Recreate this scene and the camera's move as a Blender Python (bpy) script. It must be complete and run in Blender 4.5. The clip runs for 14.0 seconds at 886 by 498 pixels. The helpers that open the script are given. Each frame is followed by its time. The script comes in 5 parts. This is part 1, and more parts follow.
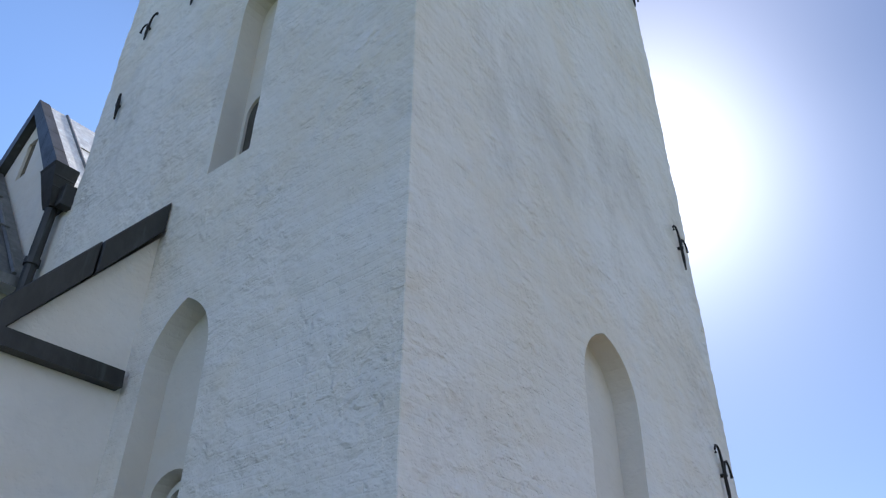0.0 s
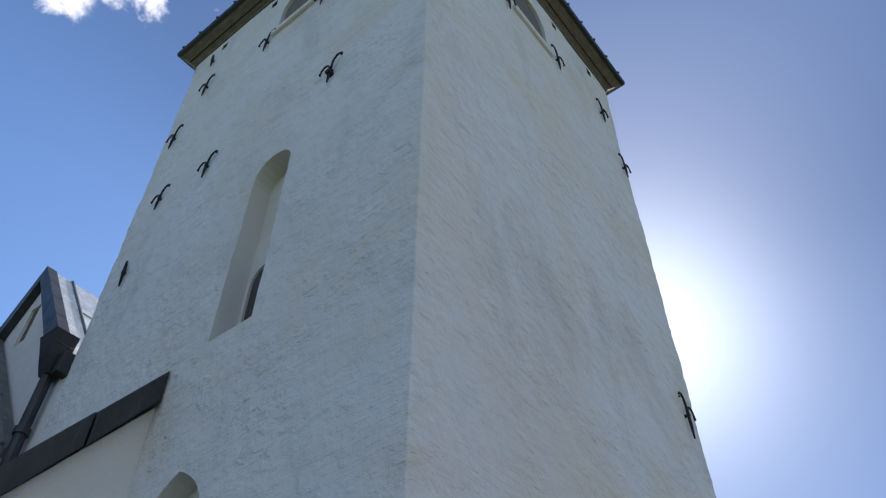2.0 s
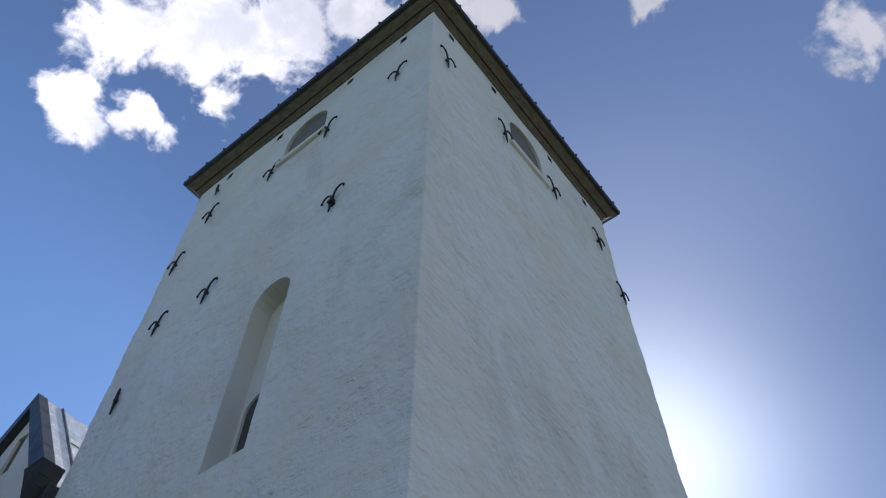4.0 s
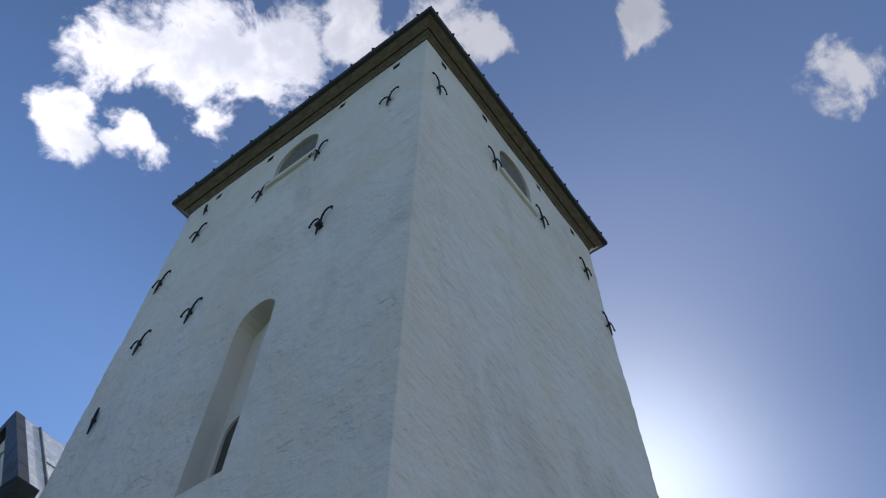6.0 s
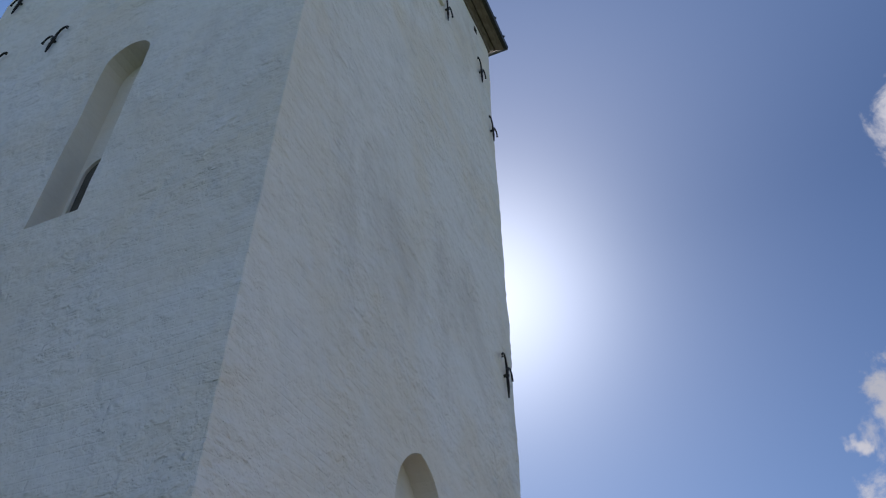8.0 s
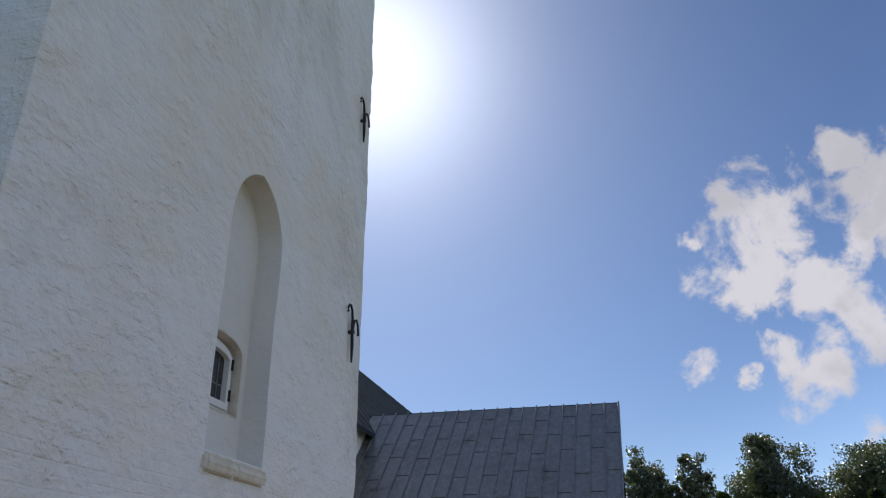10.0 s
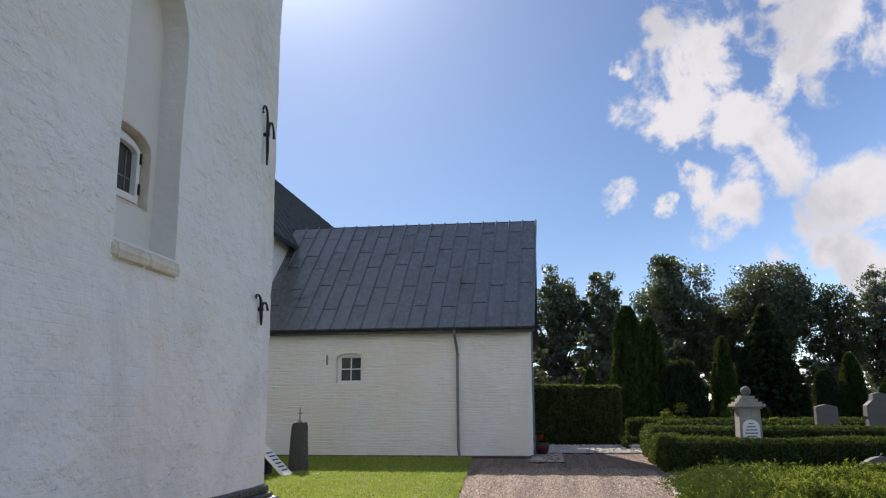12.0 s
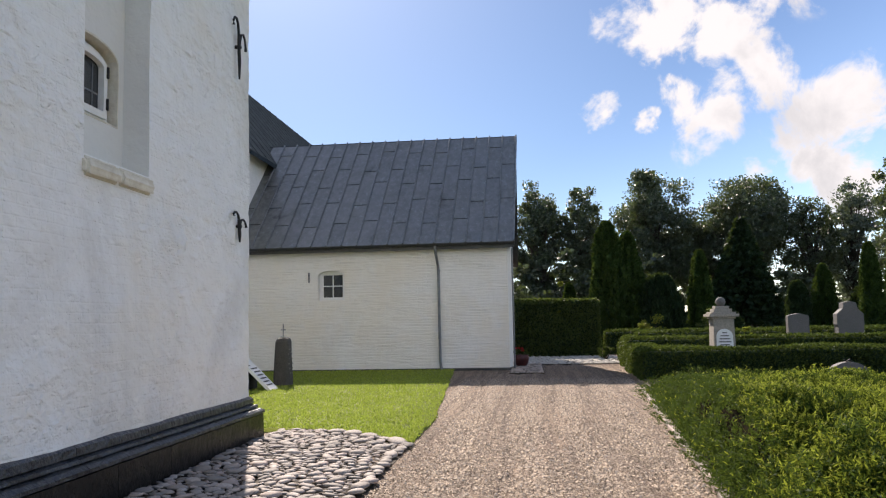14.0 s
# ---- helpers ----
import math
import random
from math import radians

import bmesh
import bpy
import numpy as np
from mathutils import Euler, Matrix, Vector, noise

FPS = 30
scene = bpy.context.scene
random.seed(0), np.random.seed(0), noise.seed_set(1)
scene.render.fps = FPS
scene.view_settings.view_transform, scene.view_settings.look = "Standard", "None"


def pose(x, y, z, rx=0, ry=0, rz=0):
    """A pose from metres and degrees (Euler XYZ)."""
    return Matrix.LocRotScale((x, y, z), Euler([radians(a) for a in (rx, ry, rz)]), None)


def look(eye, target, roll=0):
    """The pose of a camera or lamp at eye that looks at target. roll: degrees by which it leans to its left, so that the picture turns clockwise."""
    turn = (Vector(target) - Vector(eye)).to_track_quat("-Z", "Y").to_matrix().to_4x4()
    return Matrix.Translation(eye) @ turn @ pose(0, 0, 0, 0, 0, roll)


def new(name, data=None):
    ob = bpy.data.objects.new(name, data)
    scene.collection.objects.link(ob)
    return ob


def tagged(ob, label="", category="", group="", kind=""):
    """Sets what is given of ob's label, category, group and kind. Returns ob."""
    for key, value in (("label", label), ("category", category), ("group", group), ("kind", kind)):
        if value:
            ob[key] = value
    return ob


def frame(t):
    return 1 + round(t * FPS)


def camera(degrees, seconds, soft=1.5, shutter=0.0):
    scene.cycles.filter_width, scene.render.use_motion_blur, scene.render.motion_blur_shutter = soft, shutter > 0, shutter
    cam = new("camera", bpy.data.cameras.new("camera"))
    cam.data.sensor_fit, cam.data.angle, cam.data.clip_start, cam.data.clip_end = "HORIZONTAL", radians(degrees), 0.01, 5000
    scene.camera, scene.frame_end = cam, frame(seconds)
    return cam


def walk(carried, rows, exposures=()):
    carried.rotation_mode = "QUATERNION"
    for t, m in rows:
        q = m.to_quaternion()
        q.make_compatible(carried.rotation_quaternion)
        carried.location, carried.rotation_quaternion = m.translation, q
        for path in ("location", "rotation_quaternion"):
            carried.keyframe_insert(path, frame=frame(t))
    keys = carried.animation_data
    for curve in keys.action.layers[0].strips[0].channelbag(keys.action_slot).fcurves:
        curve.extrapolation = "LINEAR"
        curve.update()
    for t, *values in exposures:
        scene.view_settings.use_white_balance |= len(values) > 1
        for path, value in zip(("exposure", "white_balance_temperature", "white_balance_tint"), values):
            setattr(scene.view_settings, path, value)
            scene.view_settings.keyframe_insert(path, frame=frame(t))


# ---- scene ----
cam = camera(60.0, 14.0, 1.2)
PATH = [
    (0, (-3.527, -3.192, 2.068), (-2.23, -2.146, 3.175), 0.5),
    (0.5, (-3.549, -3.189, 2.076), (-2.304, -2.187, 3.279), 0.4),
    (1, (-3.557, -3.198, 2.096), (-2.369, -2.238, 3.387), 0.5),
    (1.5, (-3.556, -3.214, 2.107), (-2.412, -2.285, 3.46), 0.6),
    (2, (-3.564, -3.194, 2.133), (-2.476, -2.313, 3.562), 0.5),
    (2.5, (-3.564, -3.211, 2.133), (-2.535, -2.373, 3.629), 0.6),
    (3, (-3.568, -3.204, 2.155), (-2.593, -2.411, 3.71), 0.6),
    (3.5, (-3.574, -3.211, 2.148), (-2.636, -2.448, 3.741), 0.6),
    (4, (-3.582, -3.207, 2.16), (-2.689, -2.484, 3.796), 0.7),
    (4.2, (-3.589, -3.221, 2.16), (-2.716, -2.515, 3.816), 0.9),
    (6.3, (-3.552, -3.233, 2.152), (-2.683, -2.573, 3.828), 1.4),
    (6.5, (-3.578, -3.255, 2.14), (-2.65, -2.586, 3.78), 1.2),
    (7, (-3.538, -3.238, 2.103), (-2.468, -2.564, 3.653), 0.7),
    (7.5, (-3.498, -3.25, 2.101), (-2.302, -2.588, 3.561), 0.3),
    (8, (-3.463, -3.227, 2.127), (-2.098, -2.611, 3.452), 0.1),
    (8.5, (-3.375, -3.283, 2.014), (-1.869, -2.723, 3.204), -0.1),
    (9, (-3.329, -3.338, 1.899), (-1.706, -2.844, 2.957), -0.4),
    (9.2, (-3.299, -3.343, 1.879), (-1.649, -2.866, 2.903), -0.3),
    (11.3, (-3.229, -3.592, 1.525), (-1.322, -3.296, 2.049), -0.1),
    (11.5, (-3.225, -3.565, 1.519), (-1.309, -3.28, 2.015), -0.4),
    (12, (-3.229, -3.585, 1.506), (-1.287, -3.322, 1.905), -0.2),
    (12.5, (-3.213, -3.592, 1.483), (-1.254, -3.345, 1.801), -0.4),
    (13, (-3.205, -3.596, 1.477), (-1.236, -3.361, 1.731), -0.5),
    (13.5, (-3.201, -3.607, 1.478), (-1.226, -3.378, 1.696), -0.7),
    (14, (-3.214, -3.615, 1.466), (-1.236, -3.394, 1.653), -1.1),
]
EXPOSURE = [(0.0, 0.66, 6350, 18), (1.5, 0.37, 6250, 17), (3.0, 0.19, 6150, 17), (4.2, 0.12, 6100, 17), (6.5, 0.0, 6100, 17), (8.0, 0.0, 6250, 18),
            (9.2, 0.10, 6400, 18), (11.3, 0.36, 6600, 16), (12.5, 0.57, 6750, 16), (14.0, 0.78, 7050, 17)]
walk(cam, [(t, look(eye, target, roll)) for t, eye, target, roll in PATH], EXPOSURE)

# ---- light ----
SUN_AZ, SUN_EL = 20.4, 38.0


def way(az, el):
    a, e = radians(az), radians(el)
    return Vector((math.cos(a) * math.cos(e), math.sin(a) * math.cos(e), math.sin(e)))


sun = new("sun", bpy.data.lights.new("sun", "SUN"))
sun.data.energy, sun.data.angle, sun.data.color = 5.0, radians(0.53), (1.0, 0.95, 0.87)
sun.matrix_world = look(way(SUN_AZ, SUN_EL) * 80, (0, 0, 0))

# clouds: azimuth, elevation, radius in degrees
CLOUDS = [(71.5, 66.9, 4.0), (83, 64, 4.6), (89, 60, 3.0), (74, 62.2, 2.2), (81, 57.5, 1.6), (88, 55, 2.2), (56, 71.5, 3.0), (40, 73, 2.6), (28, 71.7, 1.7),
          (-1, 68.5, 1.6), (-20, 57, 2.4), (-21, 42, 3.0), (-11.7, 23.5, 4.9), (-9.2, 20.6, 2.6), (-13.6, 20.2, 2.6), (-6.1, 24.5, 0.8),
          (-21.4, 25, 3.8), (-25, 27, 3.4), (-17.1, 22.1, 1.6), (-17.9, 28.3, 1.6), (-17, 16, 2.8), (-13.8, 14.7, 2.9), (-10.8, 15.6, 1.7),
          (-5.9, 14.3, 1.5), (-8.5, 14, 0.9), (-22.2, 13.2, 3.3), (-19.8, 11.2, 3.0), (-21.2, 9.2, 2.8), (-15.5, 9.3, 1.5)]


def nd(nt, kind, x=0, y=0, **values):
    n = nt.nodes.new(kind)
    n.location = (x, y)
    for key, value in values.items():
        n.inputs[key.replace("_", " ")].default_value = value
    return n


def maths(nt, op, a, b=None, clamp=False):
    n = nt.nodes.new("ShaderNodeMath")
    n.operation, n.use_clamp = op, clamp
    for i, v in enumerate((a, b)):
        if v is None:
            continue
        if isinstance(v, (int, float)):
            n.inputs[i].default_value = v
        else:
            nt.links.new(v, n.inputs[i])
    return n.outputs[0]


def ramp(nt, fac, lo, hi, a=0.0, b=1.0):
    n = nt.nodes.new("ShaderNodeMapRange")
    n.interpolation_type = "SMOOTHSTEP"
    nt.links.new(fac, n.inputs["Value"])
    for key, v in (("From Min", lo), ("From Max", hi), ("To Min", a), ("To Max", b)):
        n.inputs[key].default_value = v
    return n.outputs["Result"]


def mixed(nt, fac, a, b):
    n = nt.nodes.new("ShaderNodeMix")
    n.data_type = "RGBA"
    for sock, v in ((n.inputs[0], fac), (n.inputs[6], a), (n.inputs[7], b)):
        if isinstance(v, (int, float)):
            sock.default_value = v
        elif isinstance(v, tuple):
            sock.default_value = (*v, 1.0)
        else:
            nt.links.new(v, sock)
    return n.outputs[2]


def make_sky():
    world = bpy.data.worlds.new("sky")
    scene.world = world
    world.use_nodes = True
    nt = world.node_tree
    back = nt.nodes["Background"]
    sky = nt.nodes.new("ShaderNodeTexSky")
    sky.sky_type, sky.sun_disc = "NISHITA", False
    sky.sun_elevation, sky.sun_rotation = radians(SUN_EL), radians(90 - SUN_AZ)
    sky.air_density, sky.dust_density, sky.ozone_density = 0.9, 0.35, 3.5
    co = nt.nodes.new("ShaderNodeTexCoord").outputs["Generated"]
    big = nd(nt, "ShaderNodeTexNoise", Scale=13.0, Detail=12.0, Roughness=0.62, Distortion=0.3)
    fine = nd(nt, "ShaderNodeTexNoise", Scale=4.0, Detail=5.0, Roughness=0.55)
    bend = nd(nt, "ShaderNodeTexNoise", Scale=7.0, Detail=5.0, Roughness=0.6)
    for n in (big, fine, bend):
        nt.links.new(co, n.inputs["Vector"])
    # the outlines of the clouds are drawn ragged by a second, wide noise
    off = nt.nodes.new("ShaderNodeVectorMath")
    off.operation = "MULTIPLY_ADD"
    nt.links.new(bend.outputs["Color"], off.inputs[0])
    off.inputs[1].default_value = (0.11, 0.11, 0.11)
    off.inputs[2].default_value = (-0.055, -0.055, -0.055)
    warped = nt.nodes.new("ShaderNodeVectorMath")
    warped.operation = "ADD"
    nt.links.new(co, warped.inputs[0])
    nt.links.new(off.outputs[0], warped.inputs[1])
    blob = None
    for az, el, r in CLOUDS:
        d = nt.nodes.new("ShaderNodeVectorMath")
        d.operation = "DISTANCE"
        nt.links.new(warped.outputs[0], d.inputs[0])
        d.inputs[1].default_value = way(az, el)
        b = ramp(nt, d.outputs["Value"], 0.0, radians(r) * 1.75, 1.0, 0.0)
        blob = b if blob is None else maths(nt, "MAXIMUM", blob, b)
    # unseen broken cloud, added away from the sun to light the tower walls
    gap = nt.nodes.new("ShaderNodeVectorMath")
    gap.operation = "DISTANCE"
    nt.links.new(co, gap.inputs[0])
    gap.inputs[1].default_value = way(25, 40)
    west = ramp(nt, gap.outputs["Value"], 0.95, 1.25)
    far = maths(nt, "MULTIPLY", ramp(nt, fine.outputs["Fac"], 0.46, 0.62), west)
    # added cloud kept south, north-west left clear, so the west wall is dimmer
    sides = nt.nodes.new("ShaderNodeSeparateXYZ")
    nt.links.new(co, sides.inputs[0])
    far = maths(nt, "MULTIPLY", far, ramp(nt, maths(nt, "SUBTRACT", sides.outputs[1], maths(nt, "MULTIPLY", sides.outputs[0], 0.3)), 0.45, -0.15))
    blob = maths(nt, "MAXIMUM", blob, far)
    dens = maths(nt, "ADD", maths(nt, "MULTIPLY", blob, 0.93), maths(nt, "MULTIPLY", big.outputs["Fac"], 2.7))
    mask = maths(nt, "MULTIPLY", ramp(nt, dens, 1.64, 2.10), ramp(nt, blob, 0.03, 0.22))
    grey = ramp(nt, maths(nt, "ADD", maths(nt, "MULTIPLY", big.outputs["Fac"], 0.7), fine.outputs["Fac"]), 0.78, 1.02)
    cloud = mixed(nt, grey, (4.7, 4.8, 5.0), (3.6, 3.75, 4.0))
    # clouds opposite the sun are lit from the front
    cloud = mixed(nt, ramp(nt, sides.outputs[1], 0.12, 0.42), cloud, mixed(nt, grey, (9.2, 9.2, 9.3), (6.2, 6.4, 6.8)))
    cloud = mixed(nt, west, cloud, (7.4, 7.4, 7.5))
    d = nt.nodes.new("ShaderNodeVectorMath")
    d.operation = "DISTANCE"
    nt.links.new(co, d.inputs[0])
    d.inputs[1].default_value = way(SUN_AZ, SUN_EL)
    # brightening of the hazy air round the sun
    wide = maths(nt, "POWER", ramp(nt, d.outputs["Value"], 0.0, 0.75, 1.0, 0.0), 2.5)
    near = maths(nt, "POWER", ramp(nt, d.outputs["Value"], 0.0, 0.46, 1.0, 0.0), 4.5)
    glow = maths(nt, "ADD", maths(nt, "MULTIPLY", wide, 0.65), maths(nt, "MULTIPLY", near, 4.8))
    clear = nt.nodes.new("ShaderNodeMix")
    clear.data_type, clear.blend_type = "RGBA", "MULTIPLY"
    clear.inputs[0].default_value = 1.0
    nt.links.new(sky.outputs["Color"], clear.inputs[6])
    # hazier and paler air away from the sun
    pale = mixed(nt, ramp(nt, d.outputs["Value"], 0.55, 0.95), (0.47, 0.545, 0.605), (0.95, 0.98, 1.0))
    north = maths(nt, "MULTIPLY", ramp(nt, sides.outputs[1], 0.35, 0.75), ramp(nt, sides.outputs[0], -0.5, 0.0))
    # a thin high veil lightens the sky overhead
    veil = maths(nt, "MULTIPLY", ramp(nt, sides.outputs[2], 0.64, 0.88), ramp(nt, sides.outputs[1], 0.62, 0.40))
    pale = mixed(nt, veil, pale, (0.92, 0.93, 0.90))
    nt.links.new(mixed(nt, north, pale, (1.2, 1.34, 1.36)), clear.inputs[7])
    base = mixed(nt, mask, clear.outputs[2], cloud)
    tint = nt.nodes.new("ShaderNodeMix")
    tint.data_type, tint.blend_type = "RGBA", "ADD"
    tint.inputs[0].default_value = 1.0
    nt.links.new(base, tint.inputs[6])
    g = nt.nodes.new("ShaderNodeCombineColor")
    nt.links.new(maths(nt, "MULTIPLY", glow, 0.95), g.inputs[0])
    nt.links.new(glow, g.inputs[1])
    nt.links.new(maths(nt, "MULTIPLY", glow, 1.0), g.inputs[2])
    nt.links.new(g.outputs[0], tint.inputs[7])
    nt.links.new(tint.outputs[2], back.inputs["Color"])
    back.inputs["Strength"].default_value = 0.12


make_sky()

# ---- materials ----


def material(name, rough=0.8, metal=0.0):
    m = bpy.data.materials.new(name)
    m.use_nodes = True
    b = m.node_tree.nodes["Principled BSDF"]
    b.inputs["Roughness"].default_value, b.inputs["Metallic"].default_value = rough, metal
    b.inputs["Specular IOR Level"].default_value = 0.35
    return m, m.node_tree, b


def coords(nt, stretch=(1, 1, 1)):
    co = nt.nodes.new("ShaderNodeTexCoord")
    mp = nt.nodes.new("ShaderNodeMapping")
    mp.inputs["Scale"].default_value = stretch
    nt.links.new(co.outputs["Object"], mp.inputs["Vector"])
    return mp.outputs["Vector"]


def noise_of(nt, vec, scale, detail=4.0, rough=0.55, distort=0.0):
    n = nd(nt, "ShaderNodeTexNoise", Scale=scale, Detail=detail, Roughness=rough, Distortion=distort)
    nt.links.new(vec, n.inputs["Vector"])
    return n.outputs["Fac"]


def bumped(nt, bsdf, heights):
    """heights: (socket, depth in metres)."""
    last = None
    for sock, depth in heights:
        b = nd(nt, "ShaderNodeBump", Strength=1.0, Distance=depth)
        nt.links.new(sock, b.inputs["Height"])
        if last is not None:
            nt.links.new(last, b.inputs["Normal"])
        last = b.outputs["Normal"]
    nt.links.new(last, bsdf.inputs["Normal"])


def surface(name, a, b, scale, rough=0.8, metal=0.0, fine=60.0, depth=0.002, stain=None, stain_scale=0.6, stretch=(1, 1, 1), lumps=None):
    """Two tones at one scale, fine grain in the relief, optional stains at a larger scale."""
    m, nt, p = material(name, rough, metal)
    v = coords(nt, stretch)
    n = noise_of(nt, v, scale, 6.0, 0.65)
    col = mixed(nt, ramp(nt, n, 0.3, 0.7), a, b)
    if stain:
        s = noise_of(nt, v, stain_scale, 5.0, 0.6, 0.6)
        col = mixed(nt, ramp(nt, s, 0.5, 0.75, 0.0, 0.8), col, stain)
    nt.links.new(col, p.inputs["Base Color"])
    f = noise_of(nt, v, fine, 3.0, 0.6)
    heights = [(f, depth)]
    if lumps:
        heights.append((noise_of(nt, v, lumps[0], 4.0, 0.55), lumps[1]))
    bumped(nt, p, heights)
    nt.links.new(maths(nt, "ADD", maths(nt, "MULTIPLY", f, 0.2), rough - 0.1), p.inputs["Roughness"])
    return m


def limewash(name, tone=(0.80, 0.79, 0.76), coarse=1.0, courses=0.0):
    """Limewashed masonry: thick brushed lime over uneven brick."""
    m, nt, p = material(name, 0.9)
    v = coords(nt)
    big = noise_of(nt, v, 0.45, 4.0, 0.55, 0.4)
    mid = noise_of(nt, v, 2.2, 5.0, 0.6, 0.5)
    warm = tuple(c * k for c, k in zip(tone, (0.97, 0.93, 0.86)))
    cool = tuple(c * k for c, k in zip(tone, (0.93, 0.94, 0.95)))
    col = mixed(nt, ramp(nt, big, 0.40, 0.66, 0.0, 1.0), tone, warm)
    col = mixed(nt, ramp(nt, mid, 0.5, 0.75, 0.0, 0.7), col, cool)
    # rain-washed patches
    wash = noise_of(nt, coords(nt, (1.0, 1.0, 0.6)), 0.55, 6.0, 0.68, 0.6)
    col = mixed(nt, ramp(nt, wash, 0.48, 0.75, 0.0, 0.50 * min(1.0, coarse)), col, (0.53, 0.505, 0.465))
    # flakes of worn lime
    fl = noise_of(nt, v, 11.0, 6.0, 0.7, 0.3)
    col = mixed(nt, ramp(nt, fl, 0.66, 0.76, 0.0, 0.3), col, (0.60, 0.59, 0.57))
    nt.links.new(col, p.inputs["Base Color"])
    flat = coords(nt, (1.0, 1.0, 1.1))
    # dabs of thick lime over the hidden courses, chipped in patches and brushed smooth between
    where = ramp(nt, noise_of(nt, v, 0.8, 3.0, 0.55, 0.3), 0.40, 0.62, 0.3, 1.0)
    heights = [(noise_of(nt, v, 55.0, 3.0, 0.6), 0.003 * coarse), (noise_of(nt, flat, 3.0, 3.0, 0.5), 0.075 * coarse)]
    dab = ramp(nt, noise_of(nt, coords(nt, (1.0, 1.0, 1.3)), 5.5, 3.0, 0.55, 0.3), 0.37, 0.76)
    heights.append((maths(nt, "MULTIPLY", dab, where), 0.022 * coarse))
    nick = ramp(nt, noise_of(nt, coords(nt, (1.0, 1.0, 1.25)), 12.0, 2.0, 0.5, 0.2), 0.48, 0.80)
    heights.append((maths(nt, "MULTIPLY", nick, where), 0.006 * coarse))
    pit = ramp(nt, noise_of(nt, v, 27.0, 1.0, 0.4), 0.60, 0.76)
    heights.append((maths(nt, "MULTIPLY", pit, -1.0), 0.004 * coarse))
    heights.append((noise_of(nt, v, 1.2, 2.0, 0.5), 0.08 * coarse))
    if courses:
        br = nd(nt, "ShaderNodeTexBrick", Scale=1.0)
        br.inputs["Brick Width"].default_value, br.inputs["Row Height"].default_value = 0.28, 0.085
        br.inputs["Mortar Size"].default_value, br.inputs["Mortar Smooth"].default_value = 0.012, 1.0
        sw = nt.nodes.new("ShaderNodeSeparateXYZ")
        nt.links.new(v, sw.inputs[0])
        cb = nt.nodes.new("ShaderNodeCombineXYZ")
        nt.links.new(maths(nt, "ADD", sw.outputs[0], sw.outputs[1]), cb.inputs[0])
        wob = maths(nt, "MULTIPLY", noise_of(nt, v, 1.5), 0.05)
        nt.links.new(maths(nt, "ADD", sw.outputs[2], wob), cb.inputs[1])
        nt.links.new(cb.outputs[0], br.inputs["Vector"])
        wear = maths(nt, "MULTIPLY", br.outputs["Fac"], ramp(nt, noise_of(nt, v, 1.1, 3.0), 0.38, 0.6, 0.15, 1.0))
        heights.append((maths(nt, "MULTIPLY", wear, -1.0), 0.007 * courses))
        heights.append((noise_of(nt, coords(nt, (0.7, 0.7, 9.0)), 2.2, 4.0, 0.55, 0.5), 0.035 * courses ** 4))
    bumped(nt, p, heights)
    return m


def lead_metal(name, tone=0.085, metal=0.75, dull=0.0):
    m, nt, p = material(name, 0.5, metal)
    v = coords(nt, (1.0, 1.0, 0.35))
    info = nt.nodes.new("ShaderNodeObjectInfo")
    streak = noise_of(nt, v, 6.0, 6.0, 0.65, 0.3)
    spot = noise_of(nt, coords(nt), 1.3, 5.0, 0.6, 0.5)
    col = mixed(nt, ramp(nt, streak, 0.35, 0.7), (tone, tone * 1.03, tone * 1.01), (tone * 1.5, tone * 1.54, tone * 1.5))
    col = mixed(nt, maths(nt, "MULTIPLY", info.outputs["Random"], 0.5), col, (tone * 1.5, tone * 1.54, tone * 1.5))
    run = noise_of(nt, coords(nt, (1.0, 1.0, 0.12)), 9.0, 4.0, 0.6, 0.2)
    col = mixed(nt, ramp(nt, run, 0.56, 0.74, 0.0, 0.4), col, (tone * 2.4, tone * 2.85, tone * 2.75))
    col = mixed(nt, ramp(nt, spot, 0.6, 0.75, 0.0, 0.6), col, (tone * 0.5, tone * 0.5, tone * 0.55))
    nt.links.new(col, p.inputs["Base Color"])
    nt.links.new(ramp(nt, spot, 0.3, 0.7, 0.38 + dull, 0.56 + dull), p.inputs["Roughness"])
    p.inputs["Specular IOR Level"].default_value = 0.6 - dull
    bumped(nt, p, [(noise_of(nt, coords(nt), 45.0, 3.0), 0.001), (noise_of(nt, coords(nt), 3.0, 3.0), 0.012)])
    return m


def leafage(name, dark, light, through_light=0.35, gloss=0.65, shine=0.05):
    m, nt, p = material(name, gloss)
    geo = nt.nodes.new("ShaderNodeNewGeometry")
    v = coords(nt)
    n = noise_of(nt, v, 0.9, 3.0)
    fac = maths(nt, "ADD", maths(nt, "MULTIPLY", geo.outputs["Random Per Island"], 0.6), maths(nt, "MULTIPLY", n, 0.45), True)
    col = mixed(nt, fac, dark, light)
    nt.links.new(col, p.inputs["Base Color"])
    p.inputs["Specular IOR Level"].default_value = shine
    tr = nt.nodes.new("ShaderNodeBsdfTranslucent")
    nt.links.new(mixed(nt, 0.35, col, (0.30, 0.42, 0.05)), tr.inputs["Color"])
    mx = nt.nodes.new("ShaderNodeMixShader")
    mx.inputs[0].default_value = through_light
    nt.links.new(p.outputs[0], mx.inputs[1])
    nt.links.new(tr.outputs[0], mx.inputs[2])
    nt.links.new(mx.outputs[0], nt.nodes["Material Output"].inputs["Surface"])
    return m


